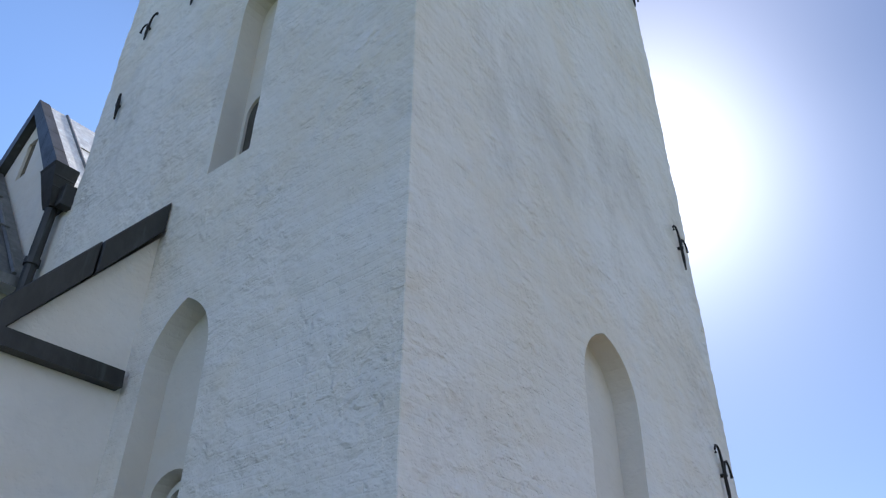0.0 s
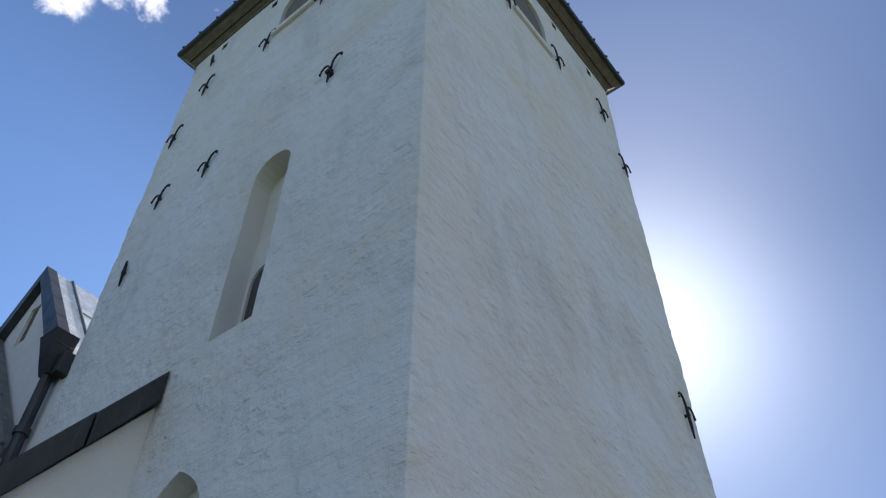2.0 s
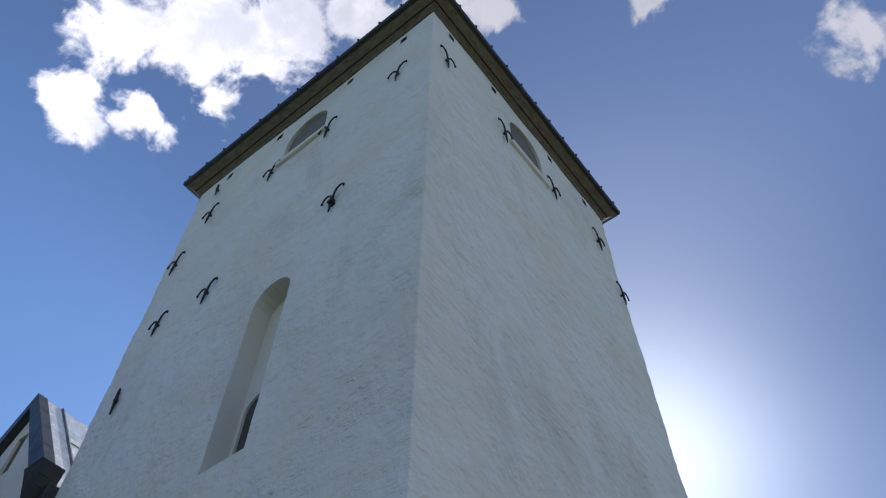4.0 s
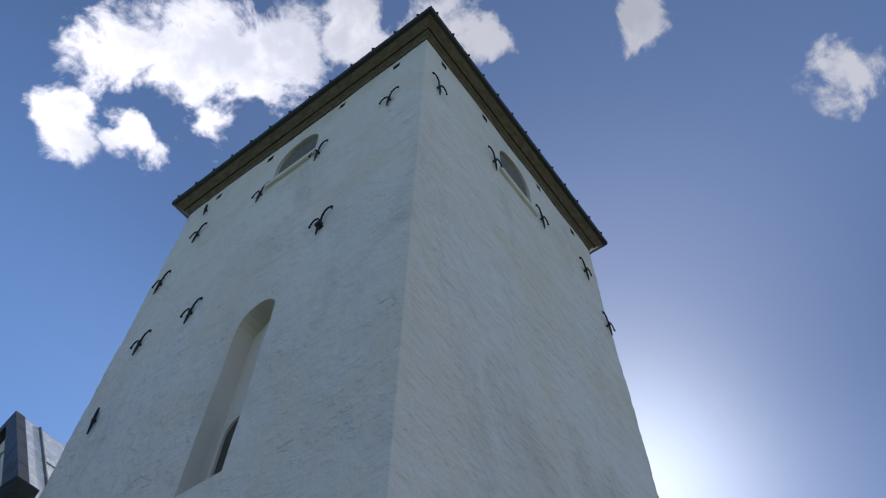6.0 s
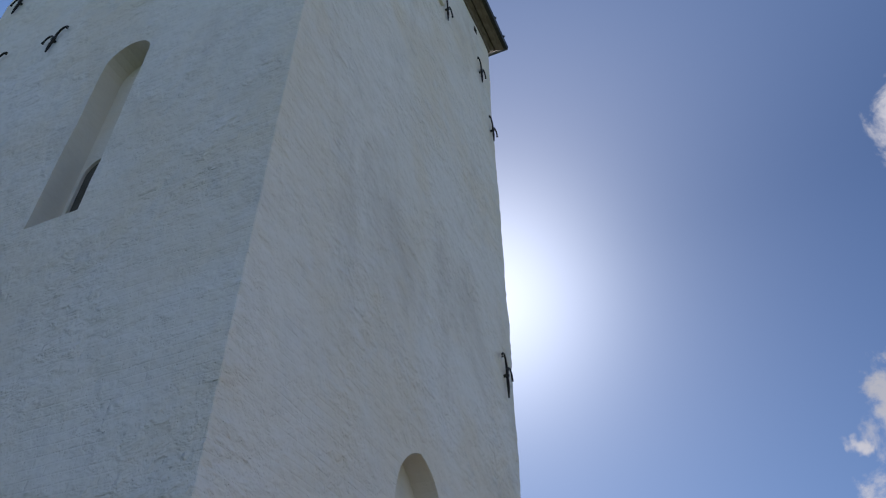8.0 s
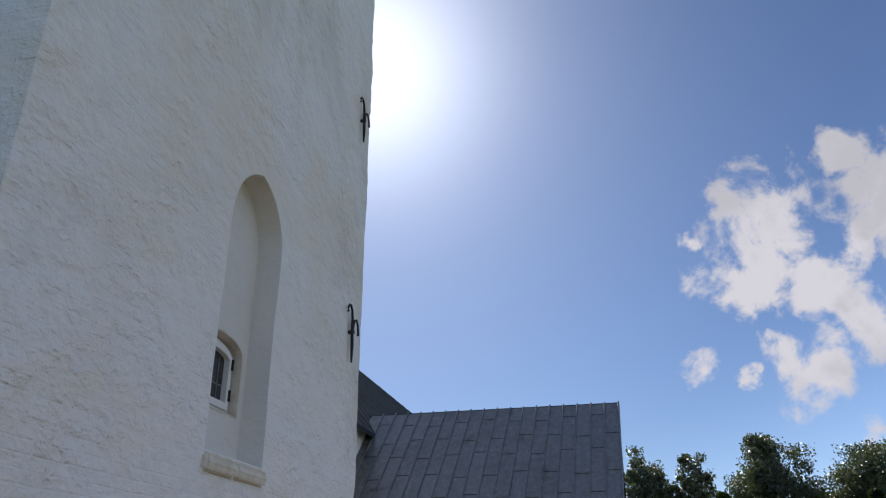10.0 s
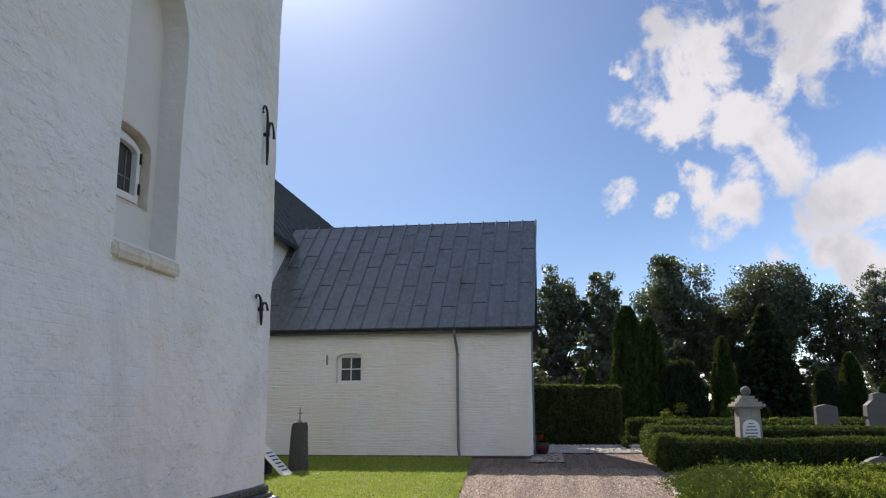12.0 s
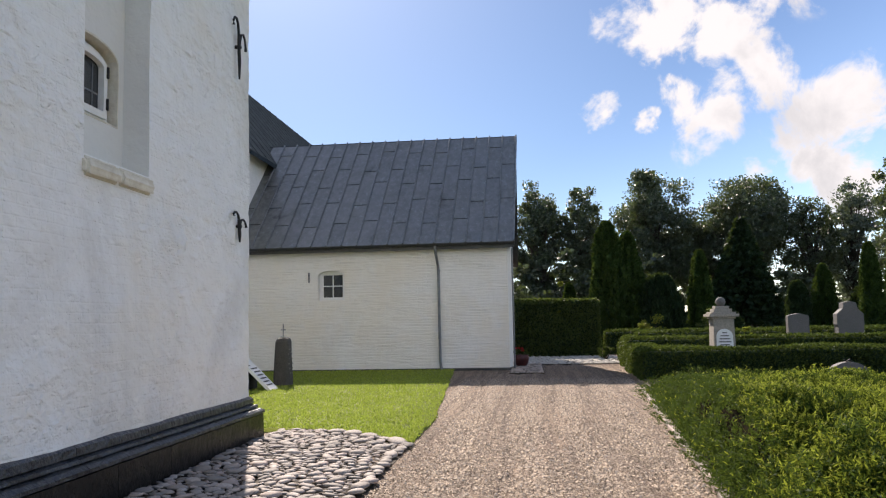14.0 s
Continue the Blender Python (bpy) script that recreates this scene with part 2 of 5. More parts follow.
LIME = limewash("limewash_rough", (0.84, 0.83, 0.80), 1.0, 0.42)
LIME_IN = limewash("limewash_smooth", (0.80, 0.79, 0.765), 0.35)
NICHE = limewash("limewash_niche_shaded", (0.71, 0.695, 0.655), 0.3)
LIME_BRICK = limewash("limewash_brick", (0.82, 0.80, 0.76), 0.35, 1.0)
LEAD = lead_metal("weathered_lead", 0.17)
# one lead in two copies: sun sheen painted pale, unlit look painted dark
LEAD_SUNLIT = lead_metal("sunlit_lead", 0.6, 0.6, 0.0)
LEAD_SHADED = surface("shaded_lead", (0.036, 0.046, 0.054), (0.058, 0.070, 0.080), 4.0, 0.9, fine=40, depth=0.001, stain=(0.03, 0.037, 0.043), stain_scale=1.2)
LEAD_SHADED.node_tree.nodes["Principled BSDF"].inputs["Specular IOR Level"].default_value = 0.0
LEAD_DARK = lead_metal("dark_lead", 0.048)
TAR = surface("tarred_stone", (0.006, 0.006, 0.006), (0.014, 0.013, 0.012), 5.0, 0.30, fine=50, depth=0.003, stain=(0.024, 0.021, 0.018), stain_scale=2.5, lumps=(9.0, 0.016))
TAR.node_tree.nodes["Principled BSDF"].inputs["Specular IOR Level"].default_value = 0.2
TAR_CAP = surface("worn_tar", (0.007, 0.008, 0.010), (0.022, 0.025, 0.030), 9.0, 0.33, fine=40, depth=0.005, stain=(0.05, 0.054, 0.06), stain_scale=6.0, lumps=(13.0, 0.035))
TAR_CAP.node_tree.nodes["Principled BSDF"].inputs["Specular IOR Level"].default_value = 0.65
IRON = surface("black_iron", (0.008, 0.008, 0.009), (0.025, 0.022, 0.02), 20, 0.55, 0.2, fine=90, depth=0.002)
OAK = surface("aged_boards", (0.10, 0.08, 0.055), (0.19, 0.155, 0.105), 6.0, 0.8, fine=30, depth=0.004, stain=(0.10, 0.075, 0.05), stain_scale=2.0, stretch=(1, 1, 4))
SHUTTER = surface("grey_boards", (0.16, 0.153, 0.135), (0.22, 0.21, 0.188), 6.0, 0.85, fine=30, depth=0.003, stretch=(6, 6, 0.6))
DARK = surface("dark_board_and_hole_shade", (0.07, 0.066, 0.06), (0.11, 0.105, 0.10), 4.0, 0.95)
SANDSTONE = surface("pale_stone_sill", (0.62, 0.56, 0.45), (0.74, 0.70, 0.60), 7.0, 0.9, fine=40, depth=0.004, stain=(0.5, 0.44, 0.33), stain_scale=3.0, lumps=(9.0, 0.02))
PAINT = surface("white_paint", (0.74, 0.73, 0.70), (0.80, 0.79, 0.77), 12, 0.45, fine=60, depth=0.0006)
ZINC = surface("grey_zinc", (0.16, 0.165, 0.17), (0.25, 0.255, 0.26), 8, 0.45, 0.6, fine=40, depth=0.001)
GRANITE = surface("grey_granite", (0.095, 0.088, 0.083), (0.18, 0.168, 0.158), 90, 0.75, fine=120, depth=0.002, stain=(0.12, 0.12, 0.10), stain_scale=2.0)
GRANITE_DARK = surface("dark_granite", (0.03, 0.029, 0.028), (0.075, 0.071, 0.066), 60, 0.7, fine=60, depth=0.004, stain=(0.095, 0.09, 0.08), stain_scale=2.5, lumps=(9, 0.02))
SANDY = surface("sandstone_grave", (0.25, 0.225, 0.19), (0.36, 0.33, 0.285), 30, 0.85, fine=90, depth=0.002, stain=(0.22, 0.21, 0.18), stain_scale=2.2)
MARBLE = surface("white_marble", (0.70, 0.70, 0.69), (0.80, 0.80, 0.79), 4, 0.35, fine=20, depth=0.0005)
LETTER = surface("dark_lettering", (0.05, 0.05, 0.05), (0.09, 0.09, 0.09), 40, 0.7)
CLAY = surface("glazed_pot", (0.07, 0.018, 0.016), (0.12, 0.03, 0.025), 8, 0.35)
BARK = surface("bark", (0.05, 0.042, 0.033), (0.12, 0.10, 0.08), 14, 0.9, fine=30, depth=0.01, stretch=(1, 1, 0.3))
SOIL = surface("soil", (0.045, 0.035, 0.025), (0.09, 0.07, 0.05), 9, 0.95, fine=40, depth=0.012)
LEAF = leafage("tree_leaf", (0.030, 0.042, 0.024), (0.125, 0.145, 0.085), 0.20, 0.40, 0.6)
LEAF_YEL = leafage("yellow_leaf", (0.09, 0.11, 0.02), (0.25, 0.24, 0.04), 0.35)
THUJA = leafage("thuja_scale", (0.016, 0.034, 0.010), (0.060, 0.095, 0.026), 0.14, 0.6)
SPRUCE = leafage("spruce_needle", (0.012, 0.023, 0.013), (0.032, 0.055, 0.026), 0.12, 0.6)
GREYLEAF = leafage("silver_leaf", (0.10, 0.12, 0.10), (0.20, 0.22, 0.19), 0.25)
BEECH = leafage("beech_leaf", (0.025, 0.044, 0.012), (0.11, 0.135, 0.035), 0.30, 0.5, 0.3)
BOX = leafage("box_leaf", (0.020, 0.036, 0.011), (0.085, 0.112, 0.030), 0.20)
YEW = leafage("yew_needle", (0.014, 0.030, 0.007), (0.060, 0.095, 0.018), 0.28, 0.7)
YEW_TIP = leafage("yew_shoot_tip", (0.12, 0.15, 0.020), (0.38, 0.395, 0.055), 0.40, 0.6)
GRASS = leafage("grass_blade", (0.11, 0.16, 0.022), (0.44, 0.51, 0.11), 0.43, 0.85)
TURF = surface("turf", (0.11, 0.14, 0.02), (0.19, 0.22, 0.045), 12, 0.95, fine=80, depth=0.01, stain=(0.12, 0.14, 0.04), stain_scale=0.9)
MEADOW = surface("far_grass", (0.07, 0.10, 0.03), (0.13, 0.17, 0.05), 1.5, 0.95, fine=20, depth=0.02, stain=(0.09, 0.085, 0.04), stain_scale=0.2)
SUNLIT_SETT = surface("sunlit_pale_sett", (0.40, 0.37, 0.33), (0.56, 0.52, 0.46), 9, 0.8, fine=60, depth=0.004)
SHADED_TWIG = surface("shaded_twigs", (0.010, 0.009, 0.006), (0.022, 0.02, 0.012), 20, 0.97, fine=60, depth=0.01)
SHADED_TWIG.node_tree.nodes["Principled BSDF"].inputs["Specular IOR Level"].default_value = 0.0
PETAL = surface("red_petal", (0.45, 0.02, 0.02), (0.6, 0.05, 0.04), 30, 0.6)


def gravel_material():
    m, nt, p = material("gravel", 0.92)
    v = coords(nt)
    vo = nd(nt, "ShaderNodeTexVoronoi", Scale=75.0)
    nt.links.new(v, vo.inputs["Vector"])
    vo2 = nd(nt, "ShaderNodeTexVoronoi", Scale=24.0)
    nt.links.new(v, vo2.inputs["Vector"])
    sep = nt.nodes.new("ShaderNodeSeparateColor")
    nt.links.new(vo.outputs["Color"], sep.inputs[0])
    col = mixed(nt, sep.outputs[0], (0.13, 0.095, 0.070), (0.53, 0.405, 0.30))
    col = mixed(nt, ramp(nt, sep.outputs[1], 0.8, 1.0, 0.0, 0.8), col, (0.10, 0.085, 0.08))
    patch = noise_of(nt, coords(nt, (0.35, 1.3, 1)), 1.2, 5.0, 0.6, 0.4)
    # raked and driven lengthwise
    rut = noise_of(nt, coords(nt, (0.04, 1.0, 1)), 5.5, 4.0, 0.6, 0.25)
    col = mixed(nt, ramp(nt, patch, 0.45, 0.7, 0.0, 0.5), col, (0.44, 0.31, 0.22))
    col = mixed(nt, ramp(nt, rut, 0.54, 0.42, 0.0, 0.48), col, (0.17, 0.125, 0.10))
    nt.links.new(col, p.inputs["Base Color"])
    bumped(nt, p, [(maths(nt, "MULTIPLY", vo.outputs["Distance"], -1.0), 0.03), (maths(nt, "MULTIPLY", vo2.outputs["Distance"], -1.0), 0.035),
                   (noise_of(nt, v, 7.0, 4.0), 0.05), (noise_of(nt, coords(nt, (1.0, 0.5, 1)), 2.6, 4.0, 0.6, 0.6), 0.09), (rut, 0.13)])
    return m


def cobble_material():
    m, nt, p = material("field_stone", 0.75)
    info = nt.nodes.new("ShaderNodeObjectInfo")
    geo = nt.nodes.new("ShaderNodeNewGeometry")
    v = coords(nt)
    r = maths(nt, "FRACT", maths(nt, "ADD", info.outputs["Random"], geo.outputs["Random Per Island"]))
    n = noise_of(nt, v, 40.0, 5.0, 0.7)
    col = mixed(nt, r, (0.21, 0.178, 0.152), (0.48, 0.41, 0.36))
    col = mixed(nt, ramp(nt, r, 0.8, 0.9, 0.0, 0.6), col, (0.34, 0.25, 0.21))
    col = mixed(nt, ramp(nt, n, 0.45, 0.8, 0.0, 0.6), col, (0.15, 0.14, 0.13))
    nt.links.new(col, p.inputs["Base Color"])
    bumped(nt, p, [(n, 0.003), (noise_of(nt, v, 12.0, 3.0), 0.012)])
    return m


def chip_material():
    m, nt, p = material("gravel_chip", 0.85)
    geo = nt.nodes.new("ShaderNodeNewGeometry")
    r = geo.outputs["Random Per Island"]
    col = mixed(nt, r, (0.08, 0.060, 0.045), (0.60, 0.475, 0.36))
    col = mixed(nt, ramp(nt, maths(nt, "FRACT", maths(nt, "MULTIPLY", r, 7.0)), 0.75, 0.95, 0.0, 0.7), col, (0.20, 0.19, 0.18))
    nt.links.new(col, p.inputs["Base Color"])
    return m


CHIP = chip_material()
GRAVEL = gravel_material()
COBBLE = cobble_material()


def glass_material():
    m, nt, p = material("window_glass", 0.03)
    p.inputs["Base Color"].default_value = (0.02, 0.024, 0.028, 1)
    p.inputs["Specular IOR Level"].default_value = 0.9
    bumped(nt, p, [(noise_of(nt, coords(nt), 5.0, 2.0), 0.004)])
    return m


GLASS = glass_material()

# ---- builders ----
rng = random.Random(7)


def finish(name, bm, mat, smooth=False):
    me = bpy.data.meshes.new(name)
    bmesh.ops.recalc_face_normals(bm, faces=bm.faces)
    bm.to_mesh(me)
    bm.free()
    for m in mat if isinstance(mat, (list, tuple)) else [mat]:
        me.materials.append(m)
    if smooth:
        me.polygons.foreach_set("use_smooth", [True] * len(me.polygons))
    return me


def hang(ob, parent):
    ob.parent = parent
    if parent.type == "EMPTY":
        ob.matrix_parent_inverse = parent.matrix_basis.inverted()
    return ob


def part(name, bm, mat, parent, label="", smooth=False):
    ob = hang(new(name, bm if isinstance(bm, bpy.types.Mesh) else finish(name, bm, mat, smooth)), parent)
    if label:
        tagged(ob, label)
    return ob


def thing(name, label, category, at=(0, 0, 0), group="", kind=""):
    e = new(name)
    e.empty_display_size = 0.2
    e.matrix_basis = Matrix.Translation(at)
    return tagged(e, label, category, group, kind)


def add_box(bm, lo, hi, bevel=0.0):
    m = Matrix.Translation([(a + b) / 2 for a, b in zip(lo, hi)]) @ Matrix.Diagonal([*(b - a for a, b in zip(lo, hi)), 1])
    g = bmesh.ops.create_cube(bm, size=1.0, matrix=m)
    if bevel:
        edges = list({e for v in g["verts"] for e in v.link_edges})
        bmesh.ops.bevel(bm, geom=edges, offset=bevel, segments=2, affect="EDGES", profile=0.6)
    return bm


def box(lo, hi, bevel=0.0):
    return add_box(bmesh.new(), lo, hi, bevel)


def add_prism(bm, pts, shift):
    """A closed outline of 3D points, drawn out by a vector."""
    s = Vector(shift)
    a = [bm.verts.new(p) for p in pts]
    b = [bm.verts.new(Vector(p) + s) for p in pts]
    bm.faces.new(a)
    bm.faces.new(b[::-1])
    for i in range(len(a)):
        j = (i + 1) % len(a)
        bm.faces.new((a[i], a[j], b[j], b[i]))
    return bm


def prism(pts, shift):
    return add_prism(bmesh.new(), pts, shift)


def add_tube(bm, pts, radii, sides=8, cap=True):
    pts = [Vector(p) for p in pts]
    rings = []
    for i, p in enumerate(pts):
        d = (pts[min(i + 1, len(pts) - 1)] - pts[max(i - 1, 0)]).normalized()
        q = d.to_track_quat("Z", "Y").to_matrix()
        r = radii[i] if isinstance(radii, (list, tuple)) else radii
        rings.append([bm.verts.new(p + q @ Vector((math.cos(2 * math.pi * k / sides) * r, math.sin(2 * math.pi * k / sides) * r, 0))) for k in range(sides)])
    for a, b in zip(rings, rings[1:]):
        for k in range(sides):
            bm.faces.new((a[k], a[(k + 1) % sides], b[(k + 1) % sides], b[k]))
    if cap:
        bm.faces.new(rings[0][::-1])
        bm.faces.new(rings[-1])
    return bm


def tube(pts, radii, sides=8):
    return add_tube(bmesh.new(), pts, radii, sides)


def lathe(profile, sides=20, at=(0, 0, 0)):
    bm = bmesh.new()
    rings = [[bm.verts.new((at[0] + r * math.cos(2 * math.pi * k / sides), at[1] + r * math.sin(2 * math.pi * k / sides), at[2] + z)) for k in range(sides)] for r, z in profile]
    for a, b in zip(rings, rings[1:]):
        for k in range(sides):
            bm.faces.new((a[k], a[(k + 1) % sides], b[(k + 1) % sides], b[k]))
    bm.faces.new(rings[0][::-1])
    bm.faces.new(rings[-1])
    return bm


def arch(u0, u1, base, spring, rise, steps=10, point=0.0):
    """The outline (u, z) of an arched opening; point pulls the crown to a tip."""
    c, r = (u0 + u1) / 2, (u1 - u0) / 2
    big = r * (1 + point)
    full = math.sqrt(big ** 2 - (big - r) ** 2)
    pts = [(u0, base), (u1, base)]
    for i in range(steps + 1):
        x = math.cos(math.pi * i / steps)
        pts.append((c + r * x, spring + rise * math.sqrt(max(0.0, big ** 2 - (r * abs(x) + big - r) ** 2)) / full))
    return pts


def cut(ob, cutters):
    """Takes the cutters' solids out of a mesh object for good."""
    for bm in cutters:
        c = new("cutter", finish("cutter", bm, LIME))
        mod = ob.modifiers.new("cut", "BOOLEAN")
        mod.operation, mod.object, mod.solver = "DIFFERENCE", c, "EXACT"
        bpy.context.view_layer.update()
        me = bpy.data.meshes.new_from_object(ob.evaluated_get(bpy.context.evaluated_depsgraph_get()))
        ob.modifiers.clear()
        ob.data = me
        data = c.data
        bpy.data.objects.remove(c)
        bpy.data.meshes.remove(data)
    return ob


def quads(name, centres, size, mat, seed=1, aspect=1.6, ways=None, spread=1.0):
    """Many small leaves as one mesh: a bent quad of random turn at each place."""
    g = np.random.default_rng(seed)
    c = np.asarray(centres, float)
    n = len(c)
    d = g.normal(size=(n, 3))
    if ways is not None:
        d = np.asarray(ways, float) + d * spread
    d /= np.linalg.norm(d, axis=1)[:, None] + 1e-9
    o = g.normal(size=(n, 3))
    s = np.cross(d, o)
    s /= np.linalg.norm(s, axis=1)[:, None] + 1e-9
    k = (np.asarray(size) * g.uniform(0.6, 1.3, n))[:, None]
    a, b = d * k * aspect / 2, s * k / 2
    bend = np.cross(d, s) * k * 0.18
    v = np.stack([c - a, c + b + bend, c + a, c - b + bend], 1).reshape(-1, 3)
    me = bpy.data.meshes.new(name)
    me.vertices.add(4 * n)
    me.vertices.foreach_set("co", v.ravel())
    me.loops.add(4 * n)
    me.loops.foreach_set("vertex_index", np.arange(4 * n))
    me.polygons.add(n)
    me.polygons.foreach_set("loop_start", np.arange(n) * 4)
    me.update(calc_edges=True)
    me.materials.append(mat)
    return me

# ---- ground ----
PORCH_X = 19.6


def ground_sheet():
    bm = bmesh.new()
    g = 60
    for i in range(g + 1):
        for j in range(g + 1):
            a, b = (i / g * 2 - 1), (j / g * 2 - 1)
            x, y = math.copysign(abs(a) ** 3, a) * 1500 + 10, math.copysign(abs(b) ** 3, b) * 1500
            z = -0.05 + (noise.noise((x * 0.03, y * 0.03, 0)) * 0.25 if x > 34 or y < -16 else 0)
            bm.verts.new((x, y, z))
    bm.verts.ensure_lookup_table()
    for i in range(g):
        for j in range(g):
            k = i * (g + 1) + j
            bm.faces.new((bm.verts[k], bm.verts[k + 1], bm.verts[k + g + 2], bm.verts[k + g + 1]))
    return tagged(new("ground", finish("ground", bm, MEADOW, True)), "rough green grass running off to the trees", "ground", kind="structure")


ground_sheet()


def lawn_edge(x):
    """The y of the lawn's border with the gravel."""
    return -2.16 + max(0.0, x - 8.0) * 0.073 + 0.012 * math.sin(x * 2.1) + 0.01 * math.sin(x * 7.3)


def cobble_end(y):
    """The x at which the cobbles meet the lawn, by y."""
    t = min(max(-y / 2.12, 0), 1)
    return 7.15 - 1.25 * t ** 2.2


def gravel_bed():
    bm = bmesh.new()
    nx, ny = 190, 150
    for i in range(nx + 1):
        for j in range(ny + 1):
            x, y = -8 + 42 * i / nx, -9.5 + 9.6 * j / ny
            z = 0.012 * noise.noise((x * 1.3, y * 1.3, 2)) + 0.014 * noise.noise((x * 0.8, y * 5.0, 7))
            for track in (-4.75, -4.1, -3.3):
                d = y - track - 0.12 * math.sin(x * 0.35 + track)
                z += -0.020 * math.exp(-(d / 0.10) ** 2) + 0.012 * math.exp(-((abs(d) - 0.22) / 0.09) ** 2)
            bm.verts.new((x, y, z))
    bm.verts.ensure_lookup_table()
    for i in range(nx):
        for j in range(ny):
            k = i * (ny + 1) + j
            bm.faces.new((bm.verts[k], bm.verts[k + ny + 1], bm.verts[k + ny + 2], bm.verts[k + 1]))
    return tagged(new("path", finish("path", bm, GRAVEL, True)), "raked reddish gravel path with wheel tracks", "path", kind="structure")


gravel_bed()


def lawn_back(x):
    """The y at which the lawn ends, away from the path."""
    return 6.2 if x >= 7.15 else -2.12 * ((7.15 - x) / 1.25) ** (1 / 2.2)


def lawn():
    bm = bmesh.new()
    top, low, back = [], [], []
    xs = [5.93 + 1.25 * i / 24 for i in range(25)] + [7.2 + (PORCH_X - 0.12 - 7.2) * i / 60 for i in range(61)]
    for x in xs:
        y0, y1 = lawn_edge(x), lawn_back(x)
        y1 = max(y1, y0 + 0.01)
        top.append([bm.verts.new((x, y0 + (y1 - y0) * k / 12, 0.045 + 0.012 * noise.noise((x, k * 0.7, 0)))) for k in range(13)])
        low.append(bm.verts.new((x, y0 - 0.015, -0.04)))
        back.append(bm.verts.new((x - 0.02, y1 + 0.01, -0.04)))
    for a, b, c, d, e, f in zip(top, top[1:], low, low[1:], back, back[1:]):
        for k in range(12):
            bm.faces.new((a[k], b[k], b[k + 1], a[k + 1]))
        bm.faces.new((c, d, b[0], a[0]))
        bm.faces.new((a[12], b[12], f, e))
    return tagged(new("lawn", finish("lawn", bm, TURF, True)), "short green lawn with a cut edge", "lawn", kind="structure")


lawn()


def grass_blades():
    g = np.random.default_rng(5)
    n = 70000
    x = 5.93 + (PORCH_X - 0.2 - 5.93) * g.random(n) ** 1.35
    y = g.uniform(-2.2, 4.5, n)
    edge = np.array([lawn_edge(v) for v in x])
    back = np.array([lawn_back(v) for v in x])
    ok = (y > edge - 0.015 - 0.03 * g.random(n)) & (y < back + 0.02)
    p = np.stack([x, y, np.full(n, 0.05)], 1)[ok]
    up = np.tile((0.0, 0.0, 1.0), (len(p), 1))
    p[:, 2] += 0.005
    me = quads("grass", p, 0.017, GRASS, 6, 3.2, up, 0.45)
    return tagged(new("grass", me), "short blades of mown green grass", "grass", kind="stuff")


grass_blades()

# ---- tower ----
W, D, TOP = 6.4, 6.48, 17.05
# the head of the tower has settled: a little narrower to the east, longer to the north
WT, DT = W - 0.26, D + 0.25
tower = thing("church_tower", "tall limewashed church tower with iron wall anchors", "church tower", (W / 2, D / 2, 0))


